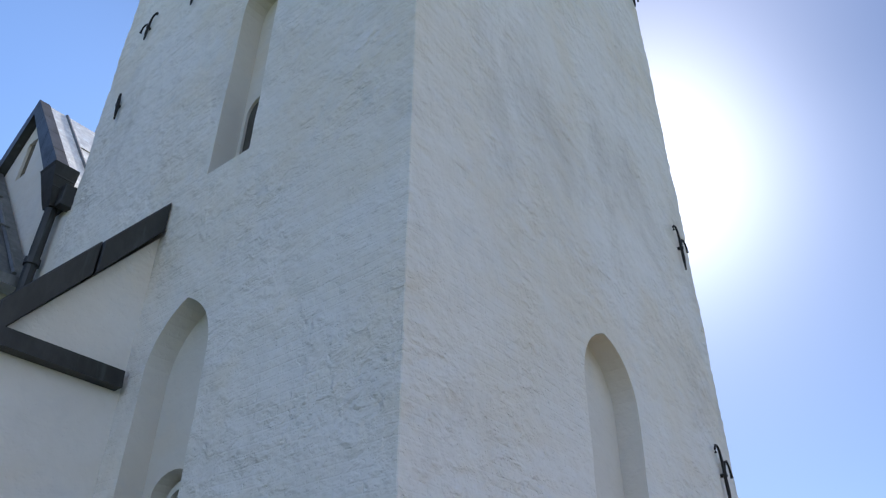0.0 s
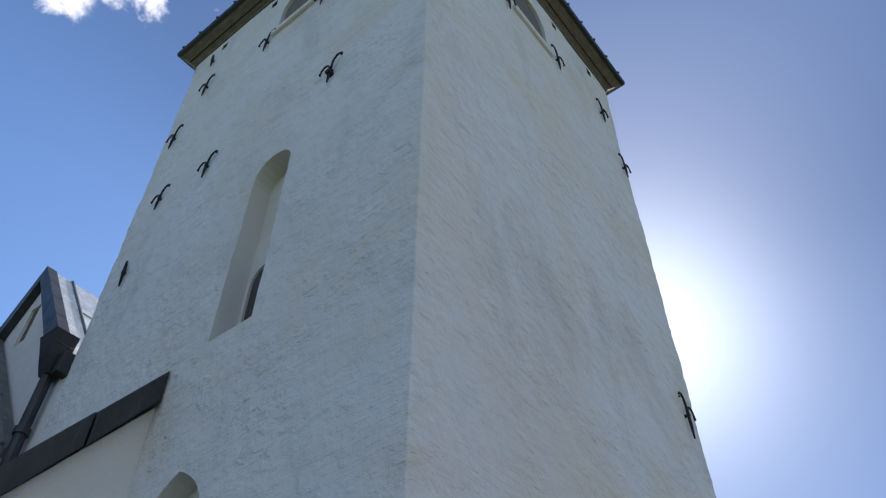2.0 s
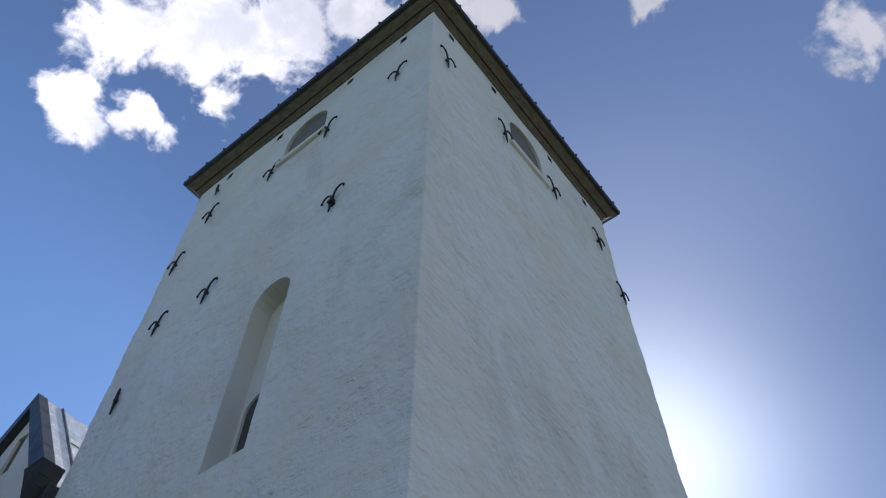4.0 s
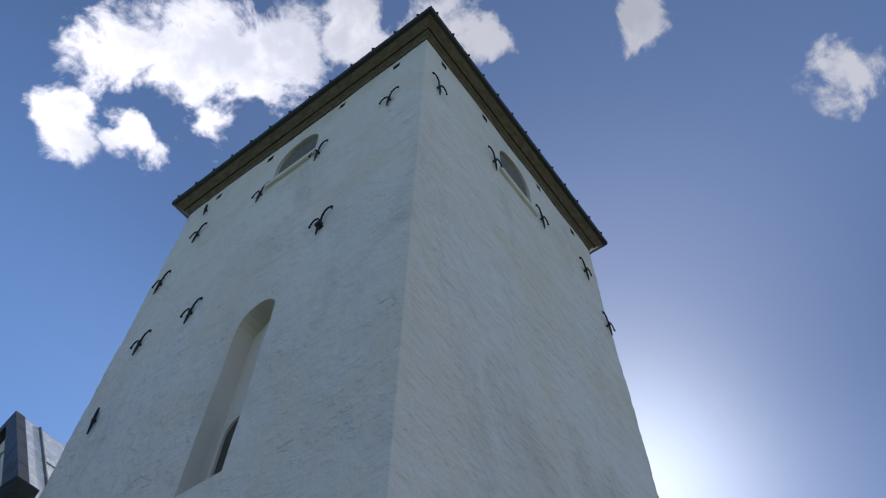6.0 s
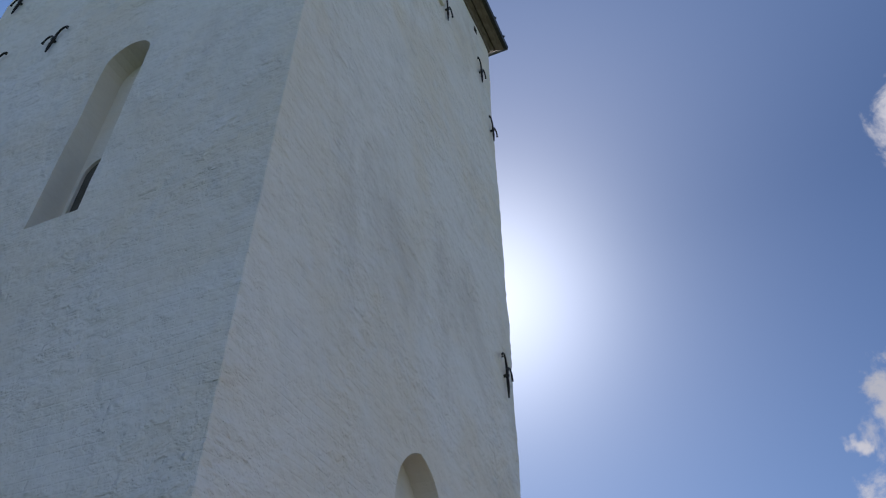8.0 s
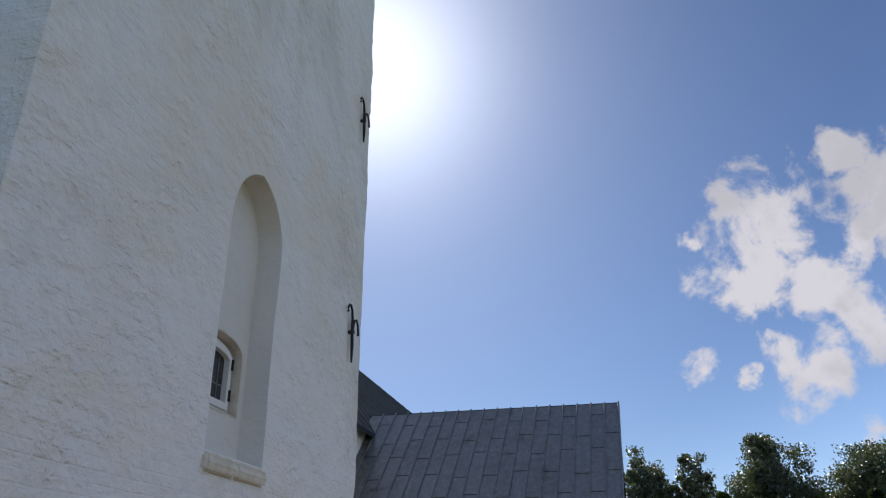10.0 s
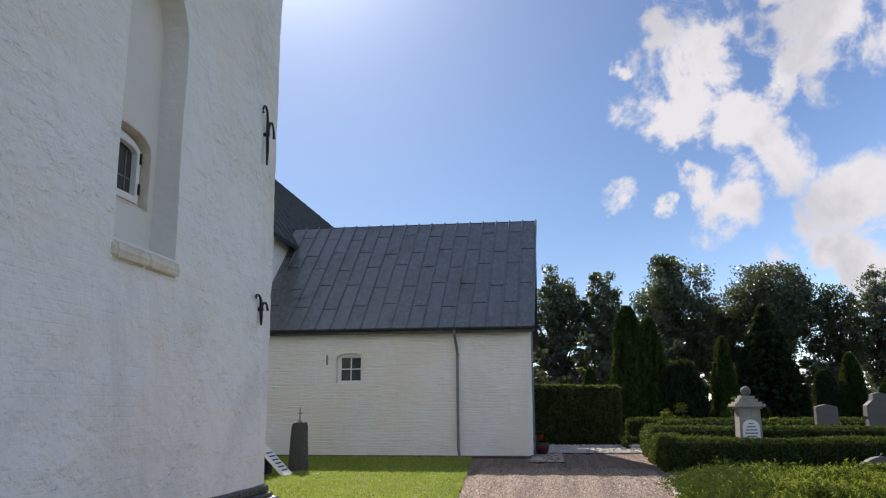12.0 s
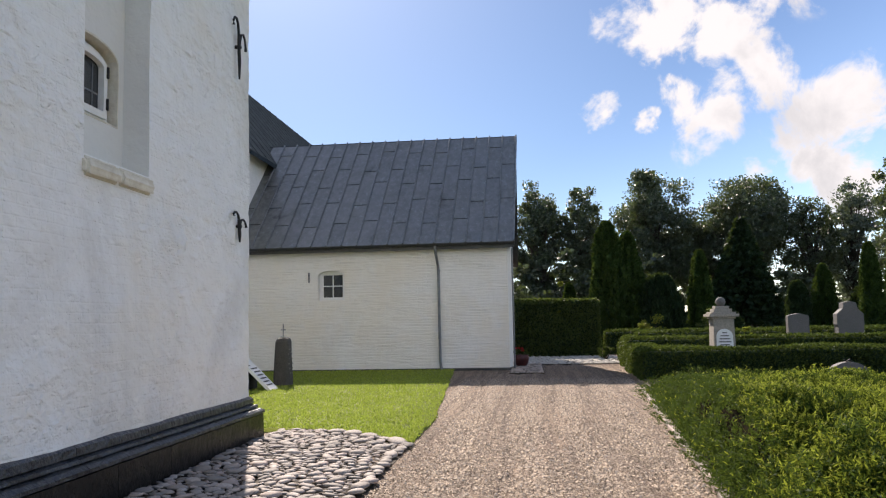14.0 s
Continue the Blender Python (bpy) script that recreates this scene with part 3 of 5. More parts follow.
def tower_walls():
    """A masonry block with slightly wavy faces and worn corners."""
    bm = bmesh.new()
    nu, nz = 20, 220
    r = 0.008
    ring = []
    for (ax, ay), (bx, by) in (((0, 0), (W, 0)), ((W, 0), (W, D)), ((W, D), (0, D)), ((0, D), (0, 0))):
        L = math.hypot(bx - ax, by - ay)
        for i in range(nu + 1):
            t = r / L + (1 - 2 * r / L) * i / nu
            ring.append((ax + (bx - ax) * t, ay + (by - ay) * t))
    rows = []
    for k in range(nz + 1):
        z = 0.2 + (TOP + 0.25 - 0.2) * k / nz
        row = []
        for i, (x, y) in enumerate(ring):
            nx, ny = (x - W / 2) / (W / 2), (y - D / 2) / (D / 2)
            dx = math.copysign(1, nx) if abs(nx) > 0.98 else 0
            dy = math.copysign(1, ny) if abs(ny) > 0.98 else 0
            o = 0.018 * noise.noise((x * 0.9, y * 0.9, z * 0.9)) + 0.008 * noise.noise((x * 3, y * 3, z * 3))
            o += 0.012 * max(0.0, 1 - (z - 0.5) / 0.9) if z < 1.4 else 0.0
            if i % (nu + 1) in (0, nu):
                # the arris is knocked about
                o -= 0.014 * abs(noise.noise((x, y, z * 9.5))) + 0.012 * abs(noise.noise((x, y, z * 1.7 + 9)))
            up = min(max((z - 7.0) / 10.0, 0.0), 1.0)
            row.append(bm.verts.new((x * (1 + (WT / W - 1) * up) + dx * o, y * (1 + (DT / D - 1) * up) + dy * o, z)))
        rows.append(row)
    n = len(ring)
    for a, b in zip(rows, rows[1:]):
        for i in range(n):
            bm.faces.new((a[i], a[(i + 1) % n], b[(i + 1) % n], b[i]))
    bm.faces.new(rows[0][::-1])
    bm.faces.new(rows[-1])
    ob = part("wall", bm, LIME, tower, "rough white limewash over uneven masonry")

    def west(outline, depth, front=0.4):
        return prism([(-front, u, z) for u, z in outline], (front + depth, 0, 0))

    def south(outline, depth, front=0.4):
        return prism([(u, -front, z) for u, z in outline], (0, front + depth, 0))

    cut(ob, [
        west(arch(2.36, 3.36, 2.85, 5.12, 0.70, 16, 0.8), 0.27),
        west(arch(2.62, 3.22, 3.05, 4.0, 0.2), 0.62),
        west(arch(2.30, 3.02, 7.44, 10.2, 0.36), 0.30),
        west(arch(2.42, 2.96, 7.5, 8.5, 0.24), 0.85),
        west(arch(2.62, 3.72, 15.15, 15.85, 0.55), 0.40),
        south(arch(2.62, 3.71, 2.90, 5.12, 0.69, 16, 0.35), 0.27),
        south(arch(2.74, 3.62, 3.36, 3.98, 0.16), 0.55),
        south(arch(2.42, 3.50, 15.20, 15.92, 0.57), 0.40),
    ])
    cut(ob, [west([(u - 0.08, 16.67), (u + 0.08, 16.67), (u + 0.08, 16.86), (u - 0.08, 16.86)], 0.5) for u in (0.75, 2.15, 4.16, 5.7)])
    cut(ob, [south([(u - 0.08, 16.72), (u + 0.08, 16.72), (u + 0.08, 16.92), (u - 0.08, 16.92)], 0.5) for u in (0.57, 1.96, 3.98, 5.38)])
    # the niches are plastered smooth, their tone lowered to carry the recess shade
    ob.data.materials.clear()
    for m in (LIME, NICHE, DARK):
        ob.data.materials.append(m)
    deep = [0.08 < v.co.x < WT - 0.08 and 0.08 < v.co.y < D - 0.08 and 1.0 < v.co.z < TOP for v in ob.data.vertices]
    # holes under the eaves get a dark lining: their shade is painted in
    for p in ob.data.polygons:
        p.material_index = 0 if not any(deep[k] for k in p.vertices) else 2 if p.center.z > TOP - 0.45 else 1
    return ob


wall = tower_walls()


def louvres(name, pts_of, lo, hi, z0, z1):
    """Boards closing a sound hole, set back in its reveal."""
    sh = part(name, prism([pts_of(u, z) for u, z in arch(lo, hi, z0, z0 + 0.7, z1 - z0 - 0.7)], pts_of(0, 0, True)), SHUTTER, tower, "grey boarded shutter of the sound hole")
    return sh


louvres("shutter", lambda u, z, d=False: (0.06, 0, 0) if d else (0.06, u, z), 2.64, 3.70, 15.16, 16.36)
louvres("shutter", lambda u, z, d=False: (0, 0.06, 0) if d else (u, 0.06, z), 2.44, 3.48, 15.22, 16.45)
part("sill", box((-0.07, 2.50, 15.00), (0.38, 3.80, 15.155), 0.025), LIME_IN, tower, "limewashed sloping sill")
part("sill", box((2.32, -0.07, 15.05), (3.60, 0.38, 15.205), 0.025), LIME_IN, tower, "limewashed sloping sill")
# ends of old beams deep in the holes under the eaves
for u in (0.75, 2.15, 4.16, 5.7):
    part("beam_end", box((0.16, u - 0.072, 16.68), (0.46, u + 0.072, 16.85), 0.01), DARK, tower, "dark end of an old timber beam")
for u in (0.57, 1.96, 3.98, 5.38):
    part("beam_end", box((u - 0.072, 0.16, 16.73), (u + 0.072, 0.46, 16.91), 0.01), DARK, tower, "dark end of an old timber beam")
# sloping stone sill of the south niche, in two worn blocks
for a, b in ((2.60, 3.14), (3.143, 3.74)):
    bm = prism([(a, -0.05, 2.72), (a, -0.07, 2.76), (a, -0.07, 2.83), (a, -0.04, 2.88), (a, 0.26, 2.93), (a, 0.26, 2.72)], (b - a, 0, 0))
    bmesh.ops.bevel(bm, geom=bm.edges[:], offset=0.032, segments=3, affect="EDGES")
    part("sill", bm, SANDSTONE, tower, "worn pale stone sill")
bm = prism([(-0.05, 2.30, 2.74), (-0.05, 2.30, 2.86), (0.26, 2.30, 2.9), (0.26, 2.30, 2.74)], (0, 1.1, 0))
part("sill", bm, SANDSTONE, tower, "worn pale stone sill")
# closed slit behind the tall west niche
part("shutter", box((0.335, 2.40, 7.45), (0.38, 2.98, 8.8)), DARK, tower, "grey board deep in the slit window")


def arched_window(name, to, lo, hi, z0, spring, rise, label):
    """A white casement with an arched head, leaded bars and glass. to(u, d, z) places a point; d is the depth into the wall."""
    o = arch(lo, hi, z0, spring, rise, 10)
    i = arch(lo + 0.07, hi - 0.07, z0 + 0.07, spring - 0.01, rise - 0.06, 10)
    bm = bmesh.new()
    n = len(o)
    v = [[bm.verts.new(to(u, d, z)) for u, z in ring] for ring, d in ((o, 0.0), (i, 0.0), (i, 0.06), (o, 0.06))]
    for a, b in ((0, 1), (1, 2), (2, 3), (3, 0)):
        for k in range(n):
            j = (k + 1) % n
            bm.faces.new((v[a][k], v[a][j], v[b][j], v[b][k]))
    win = part(name, bm, PAINT, tower, label)
    rim = bmesh.new()
    q = arch(lo + 0.05, hi - 0.05, z0 + 0.05, spring - 0.005, rise - 0.04, 10)
    e = arch(lo + 0.11, hi - 0.11, z0 + 0.115, spring - 0.015, rise - 0.085, 10)
    v = [[rim.verts.new(to(u, d, z)) for u, z in ring] for ring, d in ((q, -0.03), (e, -0.03), (e, 0.03), (q, 0.03))]
    for a, b in ((0, 1), (1, 2), (2, 3), (3, 0)):
        for k in range(n):
            rim.faces.new((v[a][k], v[a][(k + 1) % n], v[b][(k + 1) % n], v[b][k]))
    part("sash", rim, PAINT, win, "white sash inside the frame")
    part("pane", prism([to(u, 0.035, z) for u, z in arch(lo + 0.06, hi - 0.06, z0 + 0.06, spring - 0.01, rise - 0.05)], Vector(to(0, 0.01, 0)) - Vector(to(0, 0, 0))), GLASS, win, "dark window pane")
    mid = (lo + hi) / 2
    for u0, u1, za, zb in ((mid - 0.008, mid + 0.008, z0 + 0.06, spring + rise - 0.07), (lo + 0.06, hi - 0.06, (z0 + spring) / 2, (z0 + spring) / 2 + 0.015),
                           (lo + 0.2, lo + 0.212, z0 + 0.06, spring), (hi - 0.212, hi - 0.2, z0 + 0.06, spring)):
        a, b = to(u0, 0.028, za), to(u1, 0.04, zb)
        part("glazing_bar", box([min(p, q) for p, q in zip(a, b)], [max(p, q) for p, q in zip(a, b)]), ZINC, win)
    for z in (z0 + 0.14, spring - 0.1):
        a, b = to(hi - 0.07, -0.045, z), to(hi - 0.045, 0.002, z + 0.11)
        part("hinge", box([min(p, q) for p, q in zip(a, b)], [max(p, q) for p, q in zip(a, b)]), IRON, win)
    return win


arched_window("window", lambda u, d, z: (u, 0.36 + d, z), 2.78, 3.58, 3.38, 3.93, 0.15, "white arched casement with leaded glass")
arched_window("window", lambda u, d, z: (0.42 + d, u, z), 2.63, 3.21, 3.06, 3.98, 0.19, "white arched casement with leaded glass")


def plinth():
    prof = [(0.0, 0.56), (0.045, 0.525), (0.05, 0.465), (0.035, 0.455), (0.085, 0.44), (0.092, 0.415), (0.072, 0.405), (0.125, 0.39), (0.16, 0.365), (0.16, 0.335), (0.145, 0.32), (0.145, -0.05), (-0.1, -0.05), (-0.1, 0.56)]

    def run(p0, p1, out, a, b, name, mat, rows):
        """One block of the plinth between the shares a and b of a side."""
        bm = bmesh.new()
        ends = []
        steps = 7
        for t in [a + (b - a) * i / steps for i in range(steps + 1)]:
            ring = []
            for o, z in rows:
                q = Vector(p0).lerp(Vector(p1), t) + Vector(out) * o
                side = (Vector(p1) - Vector(p0)).normalized()
                if t == 0:
                    q -= side * max(o, 0)
                if t == 1:
                    q += side * max(o, 0)
                q += Vector(out) * (0.006 * noise.noise((q.x * 9, q.y * 9, z * 21)) if o > 0 else 0)
                ring.append(bm.verts.new((q.x, q.y, z + 0.005 * noise.noise((q.x * 8, q.y * 8, z * 15)))))
            ends.append(ring)
        n = len(rows)
        for p, q in zip(ends, ends[1:]):
            for k in range(n):
                bm.faces.new((p[k], p[(k + 1) % n], q[(k + 1) % n], q[k]))
        bm.faces.new(ends[0][::-1])
        bm.faces.new(ends[-1])
        part(name, bm, mat, tower)

    cap = prof[:10] + [(0.13, 0.325), (-0.1, 0.325), (-0.1, 0.56)]
    low = [(0.145, 0.32), (0.15, 0.12), (0.15, -0.05), (-0.1, -0.05), (-0.1, 0.32)]
    for p0, p1, out in (((0, 0), (W, 0), (0, -1)), ((0, D), (0, 0), (-1, 0)), ((W, 0), (W, D), (1, 0))):
        cuts = [0, 0.16, 0.33, 0.47, 0.62, 0.75, 0.885, 1]
        for a, b in zip(cuts, cuts[1:]):
            e = 0.0005
            run(p0, p1, out, a if a == 0 else a + e, b if b == 1 else b - e, "plinth_block", TAR, low)
        cuts = [0, 0.21, 0.40, 0.58, 0.80, 1]
        for a, b in zip(cuts, cuts[1:]):
            e = 0.0006
            run(p0, p1, out, a if a == 0 else a + e, b if b == 1 else b - e, "plinth_moulding", TAR_CAP, cap)


plinth()
# pale lining of the arched window opening
o, i = arch(2.742, 3.618, 3.362, 3.978, 0.158, 12), arch(2.756, 3.604, 3.376, 3.968, 0.15, 12)
bm = bmesh.new()
v = [[bm.verts.new((u, y, z)) for u, z in ring] for ring, y in ((o, 0.268), (i, 0.268), (i, 0.40), (o, 0.40))]
for a, b in ((0, 1), (1, 2), (2, 3), (3, 0)):
    for k in range(len(o)):
        j = (k + 1) % len(o)
        bm.faces.new((v[a][k], v[a][j], v[b][j], v[b][k]))
part("reveal", bm, SANDSTONE, tower, "sandy coloured arched reveal")


def anchor(to, u, top, low, kind="arms", flip=1, boss=False):
    """A forged wall anchor: a tapering bar whose split head curls over to both sides."""
    h = top - low
    d = -0.05
    bm = bmesh.new()
    lean = 0.05 * flip
    stem = [(u + lean * 0.9, low), (u + lean * 0.6, low + h * 0.3), (u + lean * 0.2, low + h * 0.62), (u - lean * 0.4, low + h * 0.86)]
    if kind == "bar":
        stem = [(u - 0.03, low), (u, low + h * 0.5), (u + 0.02, low + h * 0.8), (u + 0.03, top)]
        add_tube(bm, [to(a, d, z) for a, z in stem], [0.014, 0.03, 0.026, 0.016], 6)
    else:
        # a stem, a tall arm that curls over to one side and a lower arm that curls to the other
        add_tube(bm, [to(a, d, z) for a, z in ((u + 0.03, low), (u + 0.025, low + h * 0.3), (u, low + h * 0.6))], [0.012, 0.024, 0.021], 6)
        tall = [(0.0, 0.58), (-0.008, 0.78), (-0.035, 0.93), (-0.085, 1.0), (-0.14, 0.985), (-0.175, 0.91), (-0.172, 0.84)]
        lower = [(0.012, 0.48), (0.03, 0.66), (0.065, 0.79), (0.115, 0.82), (0.16, 0.75), (0.18, 0.63), (0.182, 0.56)]
        for arm in (tall, lower):
            add_tube(bm, [to(u + a * flip * 1.15, d - 0.002 * i, low + h * z) for i, (a, z) in enumerate(arm)], [0.019, 0.018, 0.016, 0.015, 0.014, 0.016, 0.02], 6)
    if boss:
        add_tube(bm, [to(u + lean * 0.5, 0.03, low + h * 0.42), to(u + lean * 0.5, -0.09, low + h * 0.42)], 0.05, 8)
    add_tube(bm, [to(u + lean * 0.3, 0.04, low + h * 0.55), to(u + lean * 0.3, -0.075, low + h * 0.55)], 0.026, 6)
    part("wall_anchor", bm, IRON, tower, "black forged iron wall anchor")


WEST = lambda u, d, z: (d, u, z)
SOUTH = lambda u, d, z: (u, d, z)
for u, a, b, kind, boss in ((5.70, 15.44, 14.86, "arms", 0), (3.86, 15.16, 14.56, "arms", 0), (2.40, 15.16, 14.55, "arms", 0), (0.73, 15.25, 14.68, "arms", 0),
                            (1.74, 12.02, 11.42, "arms", 1), (6.19, 14.16, 13.55, "arms", 0), (4.46, 11.92, 11.40, "arms", 0), (5.71, 12.02, 11.52, "arms", 0),
                            (5.90, 10.45, 9.90, "bar", 0), (5.93, 16.62, 16.14, "bar", 0)):
    anchor(WEST, u, a, b, kind, 1, boss)
for u, a, b in ((0.38, 15.54, 14.9), (2.12, 15.42, 14.75), (3.77, 15.52, 14.86), (5.5, 15.72, 15.1), (6.0, 14.36, 13.8), (5.92, 8.64, 7.96), (5.87, 5.31, 4.56), (5.91, 2.85, 2.49)):
    anchor(SOUTH, u, a, b, "arms", 1)


def tower_roof():
    o = 0.345
    prof = [(-0.3, TOP - 0.02), (0.03, TOP - 0.02), (0.045, TOP + 0.05), (0.115, TOP + 0.115), (0.115, TOP + 0.19), (0.14, TOP + 0.19), (0.14, TOP + 0.135), (o - 0.055, TOP + 0.28), (o - 0.055, TOP + 0.40), (-0.3, TOP + 0.40)]

    def ring_at(off, z):
        return [(-off, -off, z), (WT + off, -off, z), (WT + off, DT + off, z), (-off, DT + off, z)]

    def frame_of(rows):
        bm = bmesh.new()
        rings = [[bm.verts.new(p) for p in ring_at(a, z)] for a, z in rows]
        n = len(rings)
        for k in range(n):
            a, b = rings[k], rings[(k + 1) % n]
            for i in range(4):
                j = (i + 1) % 4
                bm.faces.new((a[i], a[j], b[j], b[i]))
        return bm

    part("cornice", frame_of(prof), OAK, tower, "weathered wooden cornice under the eaves")
    bm = bmesh.new()
    rings = [[bm.verts.new(p) for p in ring_at(a, z)] for a, z in ((o - 0.05, TOP + 0.30), (o + 0.02, TOP + 0.33), (o + 0.035, TOP + 0.45))]
    tip = bm.verts.new((WT / 2, DT / 2, TOP + 4.2))
    for a, b in zip(rings, rings[1:]):
        for i in range(4):
            bm.faces.new((a[i], a[(i + 1) % 4], b[(i + 1) % 4], b[i]))
    for i in range(4):
        bm.faces.new((rings[-1][i], rings[-1][(i + 1) % 4], tip))
    bm.faces.new(rings[0][::-1])
    part("roof", bm, LEAD_DARK, tower, "pyramid roof of dark lead")
    apex = Vector((WT / 2, DT / 2, TOP + 4.2))
    for side in range(4):
        p, q = (Vector(ring_at(o + 0.05, TOP + 0.445)[k]) for k in (side, (side + 1) % 4))
        for i in range(13):
            a = p.lerp(q, (i + 0.4) / 13)
            mid = p.lerp(q, 0.5)
            share = min(1, 1 - abs((i + 0.4) / 13 - 0.5) * 2 + 0.02)
            b = a + (apex - mid) * share
            part("roll", tube([a, a.lerp(b, 0.98)], 0.028, 5), LEAD_DARK, tower)


tower_roof()

# ---- lean-to against the west face ----
lean_to = thing("lean_to", "small limewashed lean-to with lead-covered verge", "lean-to", (-1.1, 5.0, 0))
S = 1.385
bm = prism([(-2.2, 3.72, 0), (0.05, 3.72, 0), (0.05, 3.72, 6.95), (-2.2, 3.72, 6.95 - 2.18 * S)], (0, 3.0, 0))
part("wall", bm, LIME_IN, lean_to, "smooth white limewashed wall")
for a, b in ((0.0, 0.62), (0.625, 1.35), (1.355, 2.2)):
    bm = prism([(-b, 3.60, 6.93 - b * S), (-a - 0.015, 3.60, 6.93 - a * S), (-a - 0.015, 3.60, 7.33 - a * S), (-b, 3.60, 7.33 - b * S)], (0, 0.3, 0))
    bmesh.ops.bevel(bm, geom=bm.edges[:], offset=0.012, segments=1, affect="EDGES")
    part("verge_sheet", bm, LEAD_DARK, lean_to, "dark lead sheet folded over the verge")
bm = prism([(-2.25, 3.7, 7.15 - 2.25 * S), (-0.02, 3.7, 7.15), (-0.02, 3.7, 7.25), (-2.25, 3.7, 7.25 - 2.25 * S)], (0, 3.1, 0))
part("roof", bm, LEAD, lean_to, "grey lead roof")
bm = prism([(0, 3.58, 5.04), (0, 3.60, 5.22), (0, 3.80, 5.30), (0, 3.80, 5.04)], (-1.55, 0, 0))
bmesh.ops.translate(bm, verts=bm.verts, vec=(-0.06, 0, 0))
part("ledge", bm, LEAD_DARK, lean_to, "dark lead-covered ledge")

# ---- nave ----
RY, RZ, PITCH = 9.3, 12.3, math.tan(radians(51.5))
EY = 5.15
EZ = RZ - (RY - EY) * PITCH
nave = thing("church_nave", "limewashed church nave under a steep lead roof", "church", (25, RY, 0))
NY = 2 * RY - EY - 0.35
bm = prism([(6.35, EY + 0.35, 0), (6.35, NY, 0), (6.35, NY, EZ + 0.2), (6.35, EY + 0.35, EZ + 0.2)], (38, 0, 0))
part("wall", bm, LIME_IN, nave, "white limewashed wall")
bm = prism([(0.02, D - 0.05, 0), (0.02, NY, 0), (0.02, NY, EZ + 0.3), (0.02, RY, RZ - 0.25), (0.02, D - 0.05, RZ - 0.25 - (RY - D + 0.05) * PITCH)], (6.5, 0, 0))
cut(part("gable", bm, LIME_IN, nave, "white limewashed gable"), [box((-0.3, 9.05, 10.5), (0.4, 9.40, 11.35))])
part("shutter", box((0.07, 9.03, 10.48), (0.12, 9.42, 11.37)), OAK, nave, "brown boarded gable hatch")
for sgn in (-1, 1):
    y_low = EY if sgn < 0 else 2 * RY - EY
    for x0, x1, yl in ((6.42, 44.5, y_low), (-0.1, 6.42, D + 0.02 if sgn < 0 else y_low)):
        zl = RZ - abs(RY - yl) * PITCH
        bm = prism([(x0, yl, zl), (x0, RY, RZ), (x0, RY, RZ - 0.16), (x0, yl, zl - 0.16)], (x1 - x0, 0, 0))
        # sheen is in the colour: pale copy at the tower, dark copy east
        part("roof", bm, LEAD_SHADED if x0 > 6 else LEAD_SUNLIT, nave, "steep roof of grey lead sheets")
for i in range(48):
    x = 0.42 + i * 0.93
    yl = EY if x > 6.5 else D + 0.02
    zl = RZ - (RY - yl) * PITCH
    part("roll", tube([(x, yl, zl + 0.01), (x, RY, RZ + 0.01)], 0.034 if x < 6.5 else 0.014, 5), LEAD if x < 6.5 else LEAD_SHADED, nave)
    if x < 6.3:
        for k, s in enumerate((0.28, 0.62)):
            s += 0.12 * (i % 2)
            p = Vector((x + 0.03, yl, zl + 0.012)).lerp(Vector((x + 0.03, RY, RZ + 0.012)), s)
            part("sheet_joint", tube([p, p + Vector((0.56, 0, 0))], 0.014, 4), LEAD, nave)
# lead-clad verge of the west gable
for sgn, stop in ((-1, 2.18), (1, 4.0)):
    for k in range(4):
        a, b = stop * k / 4, stop * (k + 1) / 4 - 0.012
        pts = [(-0.13, RY + sgn * a, RZ + 0.03 - a * PITCH), (-0.13, RY + sgn * b, RZ + 0.03 - b * PITCH), (-0.13, RY + sgn * b, RZ - 0.34 - 0.10 * b - b * PITCH), (-0.13, RY + sgn * a, RZ - 0.34 - 0.10 * a - a * PITCH)]
        part("verge_sheet", prism(pts, (0.2, 0, 0)), LEAD_DARK, nave, "dark lead sheet over the verge")
part("valley_gutter", box((-0.16, 6.49, 8.58), (6.0, 6.66, 8.94), 0.02), LEAD_DARK, nave, "dark lead gutter between roof and tower")
# tapered rainwater head at the foot of the verge
bm = bmesh.new()
rings = [[bm.verts.new(p) for p in ((-x, y0, z), (0.0, y0, z), (0.0, y1, z), (-x, y1, z))] for x, y0, y1, z in ((0.20, 6.72, 6.92, 8.62), (0.23, 6.70, 6.95, 8.72), (0.36, 6.58, 7.02, 9.22), (0.38, 6.57, 7.03, 9.27))]
for a, b in zip(rings, rings[1:]):
    for k in range(4):
        bm.faces.new((a[k], a[(k + 1) % 4], b[(k + 1) % 4], b[k]))
bm.faces.new(rings[0][::-1])
bm.faces.new(rings[-1])
head = part("rainwater_head", bm, LEAD_DARK, nave, "tapered dark lead rainwater head")
for y0, y1, z in ((6.61, 7.00, 9.06), (6.65, 6.98, 8.90)):
    part("rib", box((-0.36 + (9.22 - z) * 0.25, y0, z), (0.0, y1, z + 0.03), 0.008), LEAD_DARK, head)
part("downpipe", tube([(-0.12, 6.82, 8.66), (-0.12, 6.82, 8.5), (-0.12, 6.84, 7.7), (-0.12, 6.84, 7.55), (-0.12, 6.84, 6.0), (-0.12, 6.84, 0.1)], 0.085, 10), LEAD_DARK, nave, "dark lead downpipe")
part("pipe_collar", tube([(-0.12, 6.84, 7.78), (-0.12, 6.84, 7.68)], 0.11, 10), LEAD_DARK, nave)
